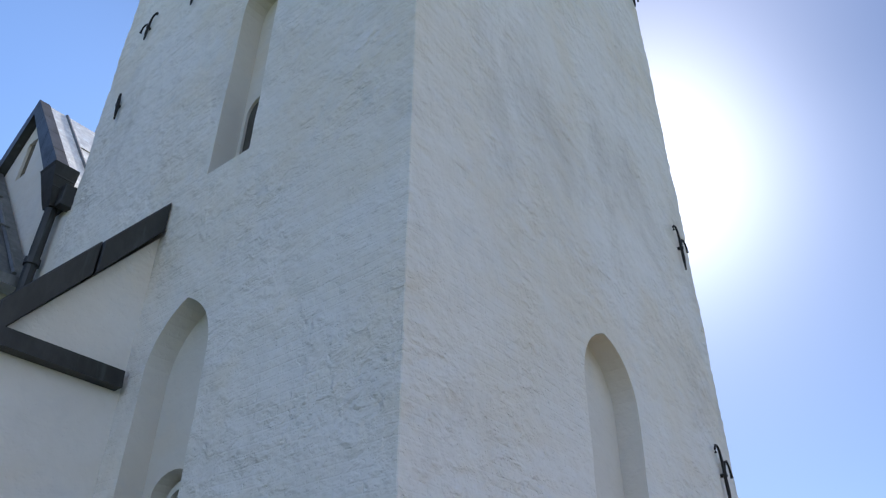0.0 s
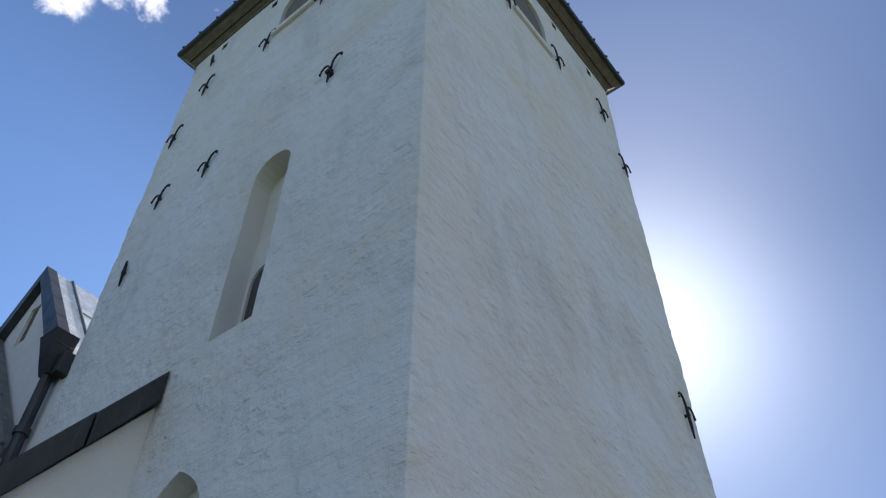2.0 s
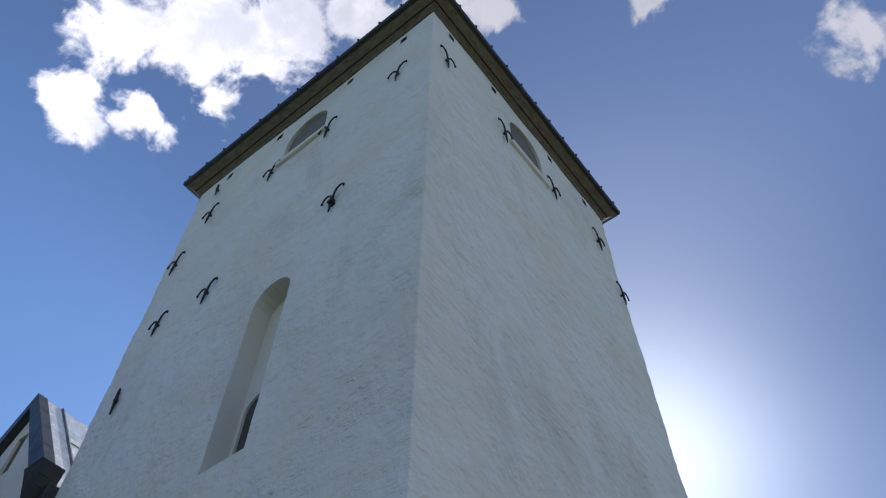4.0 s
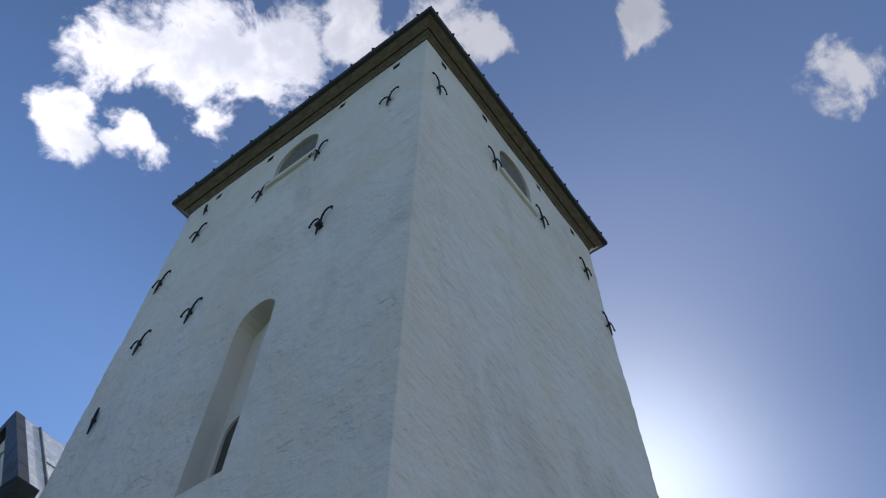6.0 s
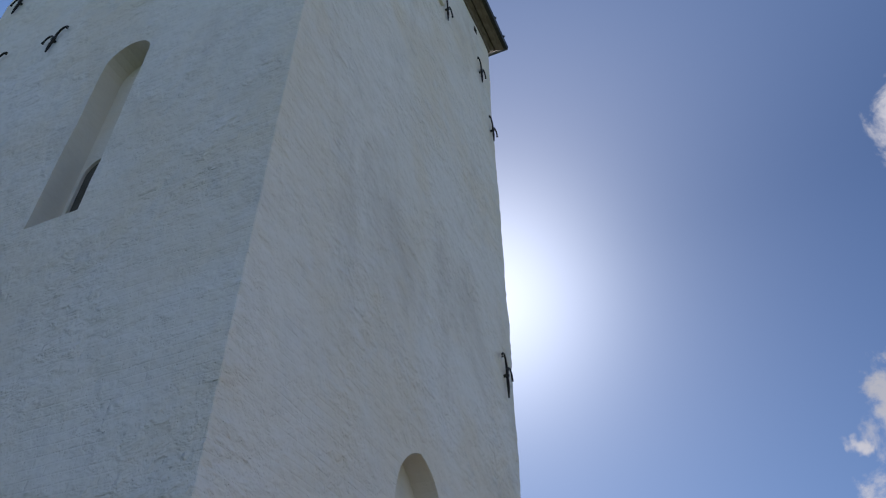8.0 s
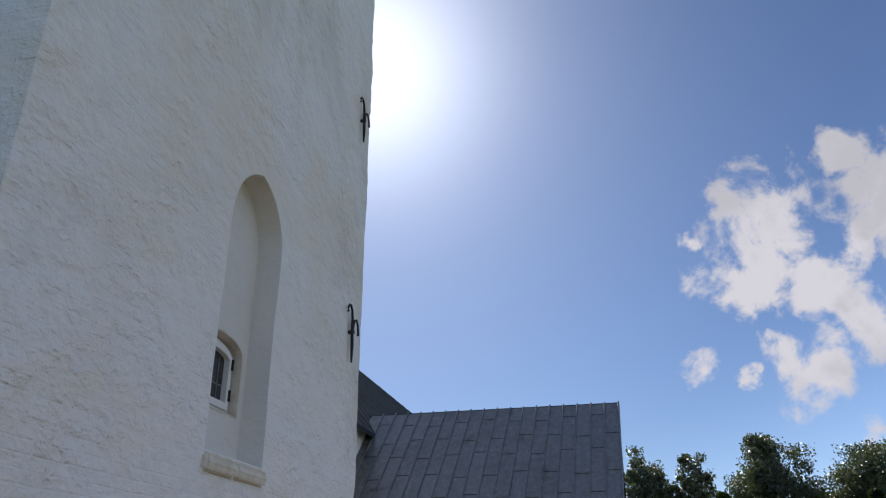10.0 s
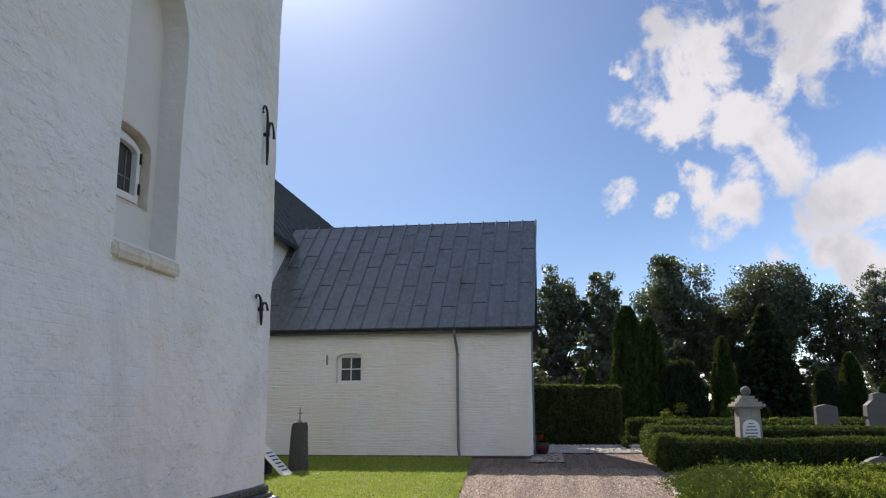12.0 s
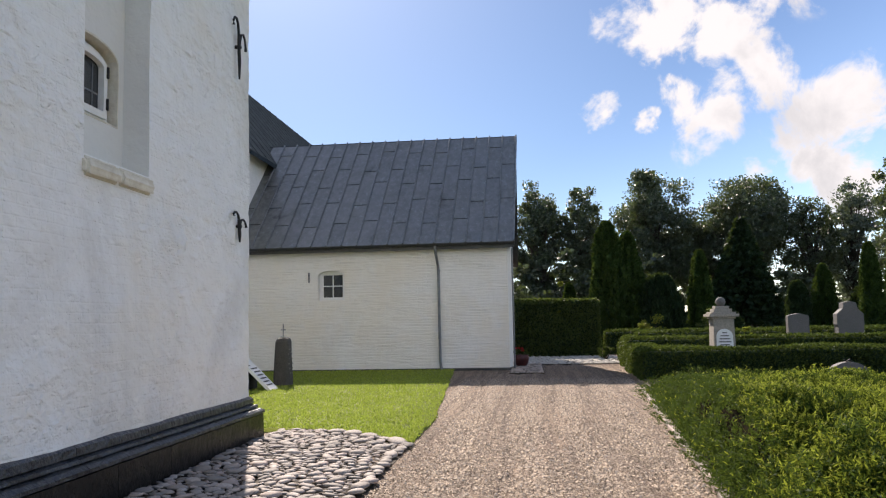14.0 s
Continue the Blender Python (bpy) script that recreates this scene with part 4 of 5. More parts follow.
part("gutter", tube([(6.5, EY - 0.05, EZ - 0.07), (19.9, EY - 0.05, EZ - 0.07)], 0.09, 8), LEAD_DARK, nave, "dark gutter along the eaves")

# ---- west wing ----
wing = thing("west_wing", "lower wing with a lead roof beside the gable", "church wing", (-4.5, 10.0, 0))
part("wall", box((-9, 7.35, 0), (0.0, 13.0, 7.4)), LIME_IN, wing, "white limewashed wall")
for sgn in (-1, 1):
    y0 = 10.25 + sgn * 3.3
    part("roof", prism([(-9.2, y0, 7.5), (-9.2, 10.25, 11.2), (-9.2, 10.25, 11.05), (-9.2, y0, 7.35)], (9.18, 0, 0)), LEAD, wing, "grey lead roof")
for i in range(14):
    x = -0.25 - i * 0.62
    part("roll", tube([(x, 6.95, 7.53), (x, 10.25, 11.23)], 0.035, 5), LEAD, wing)
for k in range(2):
    part("snow_rail", tube([(-0.2, 8.0 + 0.9 * k, 8.78 + 1.01 * k), (-6, 8.0 + 0.9 * k, 8.78 + 1.01 * k)], 0.02, 5), ZINC, wing)

# ---- porch ----
porch = thing("church_porch", "low limewashed porch under a lead roof", "church porch", (PORCH_X + 3, 0, 0))
PX, PE, PRX, PRZ = PORCH_X, 3.74, 23.73, 7.96
PY0, PY1 = -2.98, 5.6
bm = prism([(PX, PY0, 0), (2 * PRX - PX, PY0, 0), (2 * PRX - PX, PY0, PE), (PRX, PY0, PRZ - 0.2), (PX, PY0, PE)], (0, PY1 - PY0, 0))
pw = part("wall", bm, LIME_BRICK, porch, "white limewashed brick wall")
cut(pw, [prism([(PX - 0.2, u, z) for u, z in arch(1.97, 2.78, 2.16, 2.92, 0.14)], (0.5, 0, 0)),
         box((PX - 0.2, 3.04, 2.70), (PX + 0.08, 3.11, 3.02))])
part("foot", prism([(PX - 0.05, PY0 - 0.03, 0), (PX - 0.05, PY0 - 0.03, 0.05), (PX + 0.01, PY0 - 0.03, 0.08), (PX + 0.01, PY0 - 0.03, 0)], (0, 8.5, 0)), GRANITE_DARK, porch)
part("iron_bar", box((PX - 0.02, 3.05, 2.71), (PX + 0.03, 3.10, 3.01), 0.008), ZINC, porch, "small grey iron bar in the wall")
pwin = part("window", prism([(PX + 0.20, u, z) for u, z in arch(1.975, 2.775, 2.165, 2.915, 0.138)], (0.05, 0, 0)), PAINT, porch, "white painted window frame")
cut(pwin, [box((PX, 2.07, 2.25), (PX + 0.4, 2.67, 2.93))])
part("pane", box((PX + 0.225, 2.06, 2.24), (PX + 0.232, 2.68, 2.94)), GLASS, pwin, "dark window pane")
part("glazing_bar", box((PX + 0.20, 2.355, 2.25), (PX + 0.224, 2.385, 2.93)), PAINT, pwin)
part("glazing_bar", box((PX + 0.201, 2.07, 2.58), (PX + 0.223, 2.67, 2.61)), PAINT, pwin)
E0, E1 = Vector((PX - 0.30, 0, PE + 0.02)), Vector((PRX, 0, PRZ))
RW, RE = -3.18, 5.75
# the roof runs a little askew to its wall
SKEW = -0.11
SL = E1 - E0 + Vector((0, SKEW, 0))
UP = Vector((-SL.z, 0, SL.x)).normalized()
for sgn in (1, -1):
    lo = E0 if sgn > 0 else Vector((2 * PRX - E0.x, 0, E0.z))
    up = UP if sgn > 0 else Vector((-UP.x, 0, UP.z))
    a, b = lo - up * 0.02, E1 - Vector((0, 0, 0.03))
    part("roof_deck", prism([(a.x, RW, a.z), (b.x, RW + SKEW, b.z), (b.x, RW + SKEW, b.z - 0.2), (a.x, RW, a.z - 0.16)], (0, RE - RW, 0)), LEAD_DARK, porch, "roof deck edge clad in dark lead")
cols = 19
cw = (RE - RW) / cols
for c in range(cols):
    y0, y1 = RW + c * cw, RW + (c + 1) * cw
    cutsat = [0.0, 0.19, 0.55, 0.87, 1.0] if c % 2 else [0.0, 0.37, 0.70, 1.0]
    jit = 0.02 * math.sin(c * 2.3)
    cutsat = [s if s in (0.0, 1.0) else s + jit for s in cutsat]
    for k, (s0, s1) in enumerate(zip(cutsat, cutsat[1:])):
        t0, t1 = 0.014, 0.003
        p = [E0 + SL * s0 + UP * t0, E0 + SL * (s1 - 0.004) + UP * t1, E0 + SL * (s1 - 0.004) - UP * 0.008, E0 + SL * s0 - UP * 0.008]
        bm = prism([(q.x, q.y + y0 + 0.022, q.z) for q in p], (0, cw - 0.044, 0))
        part("lead_sheet", bm, LEAD, porch)
    part("roll", tube([E0 + SL * s + UP * 0.03 + Vector((0, y0 + 0.006 * math.sin(s * 9 + c), 0)) for s in (0, 0.25, 0.5, 0.75, 1.004)], 0.031, 6), LEAD, porch)
# dark copy of the lead, so the ridge shows no sunlit line
part("ridge_roll", tube([(PRX, RW + SKEW - 0.02, PRZ - 0.005), (PRX, RE, PRZ - 0.005)], 0.022, 8), LEAD_SHADED, porch)
part("verge_trim", prism([(E0.x - 0.01, RW - 0.03, E0.z - 0.15), (E0.x - 0.01, RW - 0.03, E0.z + 0.03), (E1.x, RW + SKEW - 0.03, E1.z + 0.05), (E1.x, RW + SKEW - 0.03, E1.z - 0.2)], (0, 0.028, 0)), LEAD_DARK, porch)
bm = bmesh.new()
ring = []
for yy in (RW - 0.02, RE):
    ring.append([bm.verts.new((E0.x - 0.075 + 0.075 * math.cos(math.pi * k / 8 + math.pi) * 1.0, yy, E0.z - 0.005 + 0.075 * math.sin(math.pi * k / 8 + math.pi))) for k in range(9)]
                + [bm.verts.new((E0.x - 0.075 + 0.066 * math.cos(math.pi * k / 8 + math.pi), yy, E0.z - 0.005 + 0.066 * math.sin(math.pi * k / 8 + math.pi))) for k in range(8, -1, -1)])
for k in range(18):
    bm.faces.new((ring[0][k], ring[0][(k + 1) % 18], ring[1][(k + 1) % 18], ring[1][k]))
part("gutter", bm, LEAD_DARK, porch, "dark half-round gutter")
PYP = -0.90
pipe = part("downpipe", tube([(E0.x - 0.07, PYP + 0.03, E0.z - 0.05), (E0.x - 0.05, PYP + 0.03, E0.z - 0.22), (PX - 0.09, PYP - 0.01, E0.z - 0.62), (PX - 0.07, PYP - 0.02, E0.z - 0.75), (PX - 0.07, PYP - 0.03, 0.3), (PX - 0.07, PYP - 0.05, 0.12), (PX - 0.12, PYP - 0.09, 0.02)], 0.042, 10), ZINC, porch, "grey zinc downpipe")
for z in (0.95, 2.95):
    part("pipe_clip", tube([(PX - 0.07, PYP - 0.028, z), (PX - 0.07, PYP - 0.028, z + 0.04)], 0.052, 10), ZINC, pipe)
part("corner_board", box((PX - 0.012, PY0 - 0.10, 0.1), (PX + 0.1, PY0 - 0.004, PE - 0.1), 0.01), PAINT, porch, "white corner of the porch gable")
part("verge_pipe", tube([(PX + 0.05, PY0 - 0.14, 0.05), (PX + 0.05, PY0 - 0.14, PE - 0.15)], 0.03, 6), ZINC, porch)

# ---- cobbles ----


def stone_meshes(count=14):
    """Rounded field stones, about 1 wide, flat below."""
    out = []
    for k in range(count):
        bm = bmesh.new()
        bmesh.ops.create_icosphere(bm, subdivisions=2, radius=0.5)
        for v in bm.verts:
            n = noise.noise(v.co * 1.7 + Vector((k * 5.1, 0, 0)))
            v.co *= 1 + 0.34 * n
            e = 3.2
            r = (abs(v.co.x) ** e + abs(v.co.y) ** e + abs(v.co.z) ** e) ** (1 / e)
            v.co *= (0.5 / max(r, 1e-4)) ** 0.45
            v.co.z = max(v.co.z, -0.12)
        out.append(finish("cobble", bm, COBBLE, True))
    return out


STONES = stone_meshes()


def pave(x0, x1, y0, y1, inside, mean, seed, first=()):
    """Places of stones that lie side by side without overlap: x, y, long, wide, turn."""
    r = random.Random(seed)
    spots = list(first)
    for size, tries in ((1.8, 260), (1.25, 2200), (0.9, 4200), (0.62, 7000), (0.42, 9000)):
        for _ in range(tries):
            x, y = r.uniform(x0, x1), r.uniform(y0, y1)
            s = mean * size * r.uniform(0.85, 1.15)
            if not inside(x, y, s / 2):
                continue
            if all(((x - p[0]) * 1.25) ** 2 + (y - p[1]) ** 2 > (0.47 * (s + p[2])) ** 2 for p in spots):
                spots.append((x, y, s, s * r.uniform(0.58, 0.9), r.uniform(-1.3, 1.3) + math.pi / 2))
    return spots


def cobbles():
    bed = bmesh.new()
    rim = []
    for i in range(25):
        y = -0.10 - 2.06 * i / 24
        rim.append((cobble_end(y) + 0.02, y))
    pts = [(0.0, -0.10)] + rim + [(0.0, -2.16)]
    add_prism(bed, [(x, y, -0.06) for x, y in pts], (0, 0, 0.068))
    paving = tagged(new("paving", finish("paving", bed, SOIL)), "cobbled strip of round field stones along the tower", "cobbles", kind="structure")
    inside = lambda x, y, r: -2.17 + 0.35 * r + 0.05 * math.sin(x * 3) < y < -0.15 - 0.7 * r and 0.1 < x < cobble_end(y) - 0.6 * r
    # the largest stones line the edge towards the gravel
    q = random.Random(5)
    rim_stones, y = [], -1.05
    while y > -2.1:
        s = q.uniform(0.22, 0.33)
        x = cobble_end(y) - 0.05
        slope = math.atan2(0.02, cobble_end(y - 0.01) - cobble_end(y + 0.01))
        rim_stones.append((x, y, s, s * q.uniform(0.55, 0.7), math.pi - slope))
        y -= s * 0.85
    x = 1.0
    while x < 5.7:
        s = q.uniform(0.18, 0.28)
        rim_stones.append((x, -2.10 + q.uniform(-0.03, 0.03), s, s * q.uniform(0.55, 0.75), q.uniform(-0.3, 0.3)))
        x += s * 0.98
    spots = sorted(pave(0.1, 7.2, -2.16, -0.14, inside, 0.108, 3, rim_stones), key=lambda p: -p[0])
    r = random.Random(9)
    rest = bmesh.new()
    for k, (x, y, a, b, turn) in enumerate(spots):
        m = Matrix.LocRotScale((x, y, 0.034 + 0.012 * r.random()), Euler((r.uniform(-0.12, 0.12), r.uniform(-0.12, 0.12), turn)), (a, b, 0.42 * b))
        me = STONES[r.randrange(len(STONES))]
        if k < 300:
            ob = hang(new("cobble", me), paving)
            ob.matrix_basis = m
        else:
            n = len(rest.verts)
            tmp = bmesh.new()
            tmp.from_mesh(me)
            tmp.transform(m)
            t = bpy.data.meshes.new("tmp")
            tmp.to_mesh(t)
            tmp.free()
            rest.from_mesh(t)
            bpy.data.meshes.remove(t)
    tagged(hang(new("cobble_rest", finish("cobble_rest", rest, COBBLE, True)), paving), kind="stuff")


cobbles()


def pebbles():
    """Loose chips lying on the gravel near the camera."""
    g = np.random.default_rng(12)
    n = 110000
    x = 1.0 + 15 * g.random(n) ** 1.7
    y = g.uniform(-6.0, -1.95, n)
    ok = (y > -5.05 - np.clip(x - 3.3, 0, 20) * 0.075) & ((y < -2.12) | (x > 8))& (y < -2.2 + np.clip(x - 8, 0, 20) * 0.07)
    # wheels and the rake have swept them into long bands
    ok &= g.random(n) < 0.30 + 0.70 * (0.5 + 0.5 * np.sin(y * 8.5 + 0.7 * np.sin(x * 0.6) + 0.5 * np.sin(y * 3.1))) ** 1.5
    c = np.stack([x, y, np.full(n, 0.012)], 1)[ok]
    n = len(c)
    s = (0.006 + 0.014 * g.random(n) ** 1.6)[:, None]
    base = np.array([(1, 0, 0), (-0.5, 0.87, 0), (-0.5, -0.87, 0), (0, 0, 0.8)])
    a = g.uniform(0, 6.28, n)
    rot = np.stack([np.stack([np.cos(a), -np.sin(a)], 1), np.stack([np.sin(a), np.cos(a)], 1)], 1)
    v = np.tile(base, (n, 1, 1)) * g.uniform(0.6, 1.3, (n, 4, 1))
    v[:, :, :2] = np.einsum("nij,nkj->nki", rot, v[:, :, :2])
    v = (v * s[:, None] + c[:, None]).reshape(-1, 3)
    f = (np.array([(0, 1, 3), (1, 2, 3), (2, 0, 3)])[None] + 4 * np.arange(n)[:, None, None]).reshape(-1)
    me = bpy.data.meshes.new("pebbles")
    me.vertices.add(len(v))
    me.vertices.foreach_set("co", v.ravel())
    me.loops.add(len(f))
    me.loops.foreach_set("vertex_index", f)
    me.polygons.add(len(f) // 3)
    me.polygons.foreach_set("loop_start", np.arange(len(f) // 3) * 3)
    me.update(calc_edges=True)
    me.materials.append(CHIP)
    tagged(new("pebbles", me), "loose gravel chips on the path", "gravel", kind="stuff")


pebbles()


def paved_pad():
    """Small setts before the porch door and a lighter strip across the path."""
    # the far strip's pale tone also holds the sunlight beyond the porch shadow
    for x0, x1, y0, y1, mean, seed, label, mat in ((17.9, 22.0, -3.95, -3.0, 0.20, 21, "grey setts beside the porch corner", COBBLE), (21.9, 26.9, -6.8, -3.4, 0.22, 22, "pale cobbled strip across the path", SUNLIT_SETT)):
        base = tagged(new("paving", finish("paving", box((x0, y0, -0.03), (x1, y1, 0.025)), SOIL)), label, "cobbles", kind="structure")
        r = random.Random(seed)
        bm = bmesh.new()
        for x, y, a, b, turn in pave(x0, x1, y0, y1, lambda x, y, q: x0 + q < x < x1 - q and y0 + q < y < y1 - q, mean, seed):
            bmesh.ops.create_icosphere(bm, subdivisions=1, radius=0.5, matrix=Matrix.LocRotScale((x, y, 0.02), Euler((0, 0, turn)), (a, b, 0.08)))
        tagged(hang(new("sett", finish("sett", bm, mat, True)), base), kind="stuff")


paved_pad()

# ---- planting beds and hedges ----
bed = prism([(0.3, -4.93, 0.012), (3.35, -5.16, 0.012), (5.2, -5.28, 0.012), (9.9, -5.62, 0.012), (12.8, -5.85, 0.012), (14.6, -6.15, 0.012), (24, -6.5, 0.012), (24, -17, 0.012), (0.3, -17, 0.012)], (0, 0, 0.02))
tagged(new("flower_bed", finish("flower_bed", bed, SOIL)), "dark soil of the planted graves", "soil", kind="structure")
for i in range(34):
    x = 2.0 + i * 0.33
    y = -5.03 - (x - 2.0) * 0.074
    e = new("edging_stone", finish("edging_stone", box((-0.15, -0.05, -0.05), (0.15, 0.05, 0.05), 0.015), COBBLE))
    e.matrix_basis = Matrix.LocRotScale((x, y, 0.0), Euler((0, 0, -0.074 + rng.uniform(-0.05, 0.05))), (1, 1, rng.uniform(0.8, 1.1)))
    tagged(e, "low pale edging stone along the gravel", "edging stone", "edging stones of the path")


def hedge(x0, x1, y0, y1, h, leaf, mat, seed, label, dense=900, name="hedge"):
    """A clipped hedge: a solid core, coloured dark for the shade within, in a shell of small leaves with soft, uneven
    edges.
    """
    g = np.random.default_rng(seed)
    root = thing(name, label, "hedge", ((x0 + x1) / 2, (y0 + y1) / 2, 0))
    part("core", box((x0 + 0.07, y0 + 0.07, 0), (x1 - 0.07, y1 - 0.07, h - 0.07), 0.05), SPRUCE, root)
    lx, ly = x1 - x0, y1 - y0
    areas = [lx * ly, lx * h, lx * h, ly * h, ly * h]
    pts, ways = [], []
    for k, a in enumerate(areas):
        n = int(a * dense)
        u, v = g.random(n), g.random(n)
        d = g.normal(0, 0.022, n)
        if k == 0:
            p, w = np.stack([x0 + lx * u, y0 + ly * v, h + d], 1), (0, 0, 1)
        elif k < 3:
            s = -1 if k == 1 else 1
            p, w = np.stack([x0 + lx * u, (y0 if s < 0 else y1) + d, h * v], 1), (0, s, 0.3)
        else:
            s = -1 if k == 3 else 1
            p, w = np.stack([(x0 if s < 0 else x1) + d, y0 + ly * u, h * v], 1), (s, 0, 0.3)
        pts.append(p)
        ways.append(np.tile(w, (n, 1)))
    p, w = np.concatenate(pts), np.concatenate(ways).astype(float)
    # soft swells and rounded arrises
    sw = np.sin(p[:, 0] * 2.3 + seed) * np.sin(p[:, 1] * 1.9 + seed * 2) * 0.035
    p[:, 2] += sw * (p[:, 2] > h * 0.5)
    cx, cy = (x0 + x1) / 2, (y0 + y1) / 2
    q = np.clip((p[:, 2] - (h - 0.12)) / 0.12, 0, 1) ** 2 * 0.06
    p[:, 0] -= np.sign(p[:, 0] - cx) * q * (np.abs(p[:, 0] - cx) > lx / 2 - 0.1)
    p[:, 1] -= np.sign(p[:, 1] - cy) * q * (np.abs(p[:, 1] - cy) > ly / 2 - 0.1)
    part("foliage", quads("foliage", p, leaf, mat, seed, 1.5, w, 0.8), mat, root)
    return root


BOXL = "clipped dark green box hedge round a grave plot"
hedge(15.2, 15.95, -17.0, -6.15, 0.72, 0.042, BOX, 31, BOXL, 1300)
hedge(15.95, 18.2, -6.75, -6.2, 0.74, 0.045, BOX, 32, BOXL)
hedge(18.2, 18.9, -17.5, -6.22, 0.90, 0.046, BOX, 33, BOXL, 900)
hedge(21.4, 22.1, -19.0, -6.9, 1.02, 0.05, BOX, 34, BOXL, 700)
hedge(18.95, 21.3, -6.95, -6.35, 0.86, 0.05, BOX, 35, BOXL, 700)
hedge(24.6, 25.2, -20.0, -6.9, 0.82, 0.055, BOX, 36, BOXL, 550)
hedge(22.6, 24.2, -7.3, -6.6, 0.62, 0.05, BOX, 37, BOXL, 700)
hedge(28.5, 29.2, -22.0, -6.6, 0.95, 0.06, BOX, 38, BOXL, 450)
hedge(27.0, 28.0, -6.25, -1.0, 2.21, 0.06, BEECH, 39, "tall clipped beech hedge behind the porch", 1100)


def yew_height(x, y):
    lump = 0.15 * np.sin(x * 1.9 + 0.6 * y) * np.sin(y * 2.3 - 0.4 * x) + 0.09 * np.sin(x * 4.1 + y * 3.3)
    h = 0.56 - 0.036 * np.clip(x - 3.5, 0, 9.5) + lump * np.clip(1.3 - x / 14, 0.3, 1) + 0.12 * np.clip(1 - np.abs(x - 5.0) / 3.0, 0, 1) * np.clip((-y - 5.2) / 1.2, 0, 1)
    return h


def yew_edge(x):
    return -5.12 - (x - 3.0) * 0.072


def inner_edge(x):
    """Where the dark edging yew meets the bright one."""
    return yew_edge(x) - 0.42 - 0.13 * (x - 2.0)


def yew(label, x0, x1, front, back, mat, seed, count, size, tips):
    """A spreading yew: many short upright shoots over a low mound."""
    g = np.random.default_rng(seed)
    root = thing("yew_shrub", label, "shrub", ((x0 + x1) / 2, -6.5, 0))
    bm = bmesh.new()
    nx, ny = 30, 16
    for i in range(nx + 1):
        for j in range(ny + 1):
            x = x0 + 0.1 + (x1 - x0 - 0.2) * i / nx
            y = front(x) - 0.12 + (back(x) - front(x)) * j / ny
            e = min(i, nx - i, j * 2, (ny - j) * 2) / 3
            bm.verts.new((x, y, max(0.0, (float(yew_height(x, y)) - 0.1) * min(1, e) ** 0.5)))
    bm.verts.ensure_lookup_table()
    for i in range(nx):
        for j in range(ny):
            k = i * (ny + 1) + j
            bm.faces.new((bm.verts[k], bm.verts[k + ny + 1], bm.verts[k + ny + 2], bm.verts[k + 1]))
    # near-black mound: the shade between the shoots is put into its colour
    part("mound", bm, SHADED_TWIG, root)
    # shoots gathered in tufts, with needles along each and paler young tips
    tufts = count // 130
    tx = x0 + (x1 - x0) * g.random(tufts) ** 1.5
    ty = front(tx) - 0.04 + (back(tx) - front(tx)) * g.random(tufts) ** 1.2
    lift = g.normal(0, 0.075, tufts)
    n = count // 7
    k = g.integers(0, tufts, n)
    spread = 0.05 + 0.012 * tx[k]
    x, y = tx[k] + g.normal(0, 1, n) * spread * 0.55, ty[k] + g.normal(0, 1, n) * spread * 0.55
    side = np.clip((yew_edge(x) - y) / 0.35, 0, 1) ** 0.6
    top = yew_height(x, y) * (0.25 + 0.75 * side) + lift[k]
    z = top * np.where(side < 1, g.random(n) ** 0.4, 1.0)
    w = np.stack([(x - tx[k]) * 9 + g.normal(0, 0.35, n), (y - ty[k]) * 9 + g.normal(0, 0.35, n) + (1 - side) * 0.9, np.full(n, 0.85)], 1)
    w /= np.linalg.norm(w, axis=1)[:, None]
    base = np.stack([x, y, z - 0.06], 1)
    L = g.uniform(0.06, 0.15, n)
    pts, ways = [], []
    for q in range(7):
        pts.append(base + w * (L * (q + 0.5) / 7)[:, None])
        ways.append(w * 0.7 + g.normal(0, 0.8, (n, 3)))
    part("foliage", quads("foliage", np.concatenate(pts[:5]), size, mat, seed, 4.0, np.concatenate(ways[:5]), 0.15), mat, root)
    young = g.random(n) < tips
    part("young_growth", quads("young_growth", np.concatenate([p[young] for p in pts[4:]]), size, YEW_TIP, seed, 4.0, np.concatenate([p[young] for p in ways[4:]]), 0.15), YEW_TIP, root, "yellow-green young shoots")
    return root


YEW_DARK = leafage("deep_yew_needle", (0.016, 0.034, 0.010), (0.055, 0.095, 0.022), 0.25)
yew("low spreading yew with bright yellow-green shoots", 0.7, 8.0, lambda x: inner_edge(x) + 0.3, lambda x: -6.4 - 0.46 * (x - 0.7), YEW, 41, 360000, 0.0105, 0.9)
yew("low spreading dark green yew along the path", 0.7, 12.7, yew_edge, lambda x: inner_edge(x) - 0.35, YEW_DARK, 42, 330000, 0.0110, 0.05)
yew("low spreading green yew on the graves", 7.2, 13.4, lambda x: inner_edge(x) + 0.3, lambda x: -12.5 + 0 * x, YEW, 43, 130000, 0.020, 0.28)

# ---- trees ----


def crown_points(g, n, centre, radii, clumps, hollow=0.55):
    """Leaf places gathered in clumps over an uneven crown."""
    c = g.normal(size=(clumps, 3))
    c /= np.linalg.norm(c, axis=1)[:, None]
    c *= (hollow + (1.1 - hollow) * g.random(clumps) ** 0.65)[:, None]
    c = c * np.array(radii) + np.array(centre)
    k = g.integers(0, clumps, n)
    r = g.uniform(0.08, 0.21, clumps)[k][:, None] * min(radii)
    return c[k] + np.clip(g.normal(size=(n, 3)), -1.7, 1.7) * r * np.array((1.0, 1.0, 0.75)), c


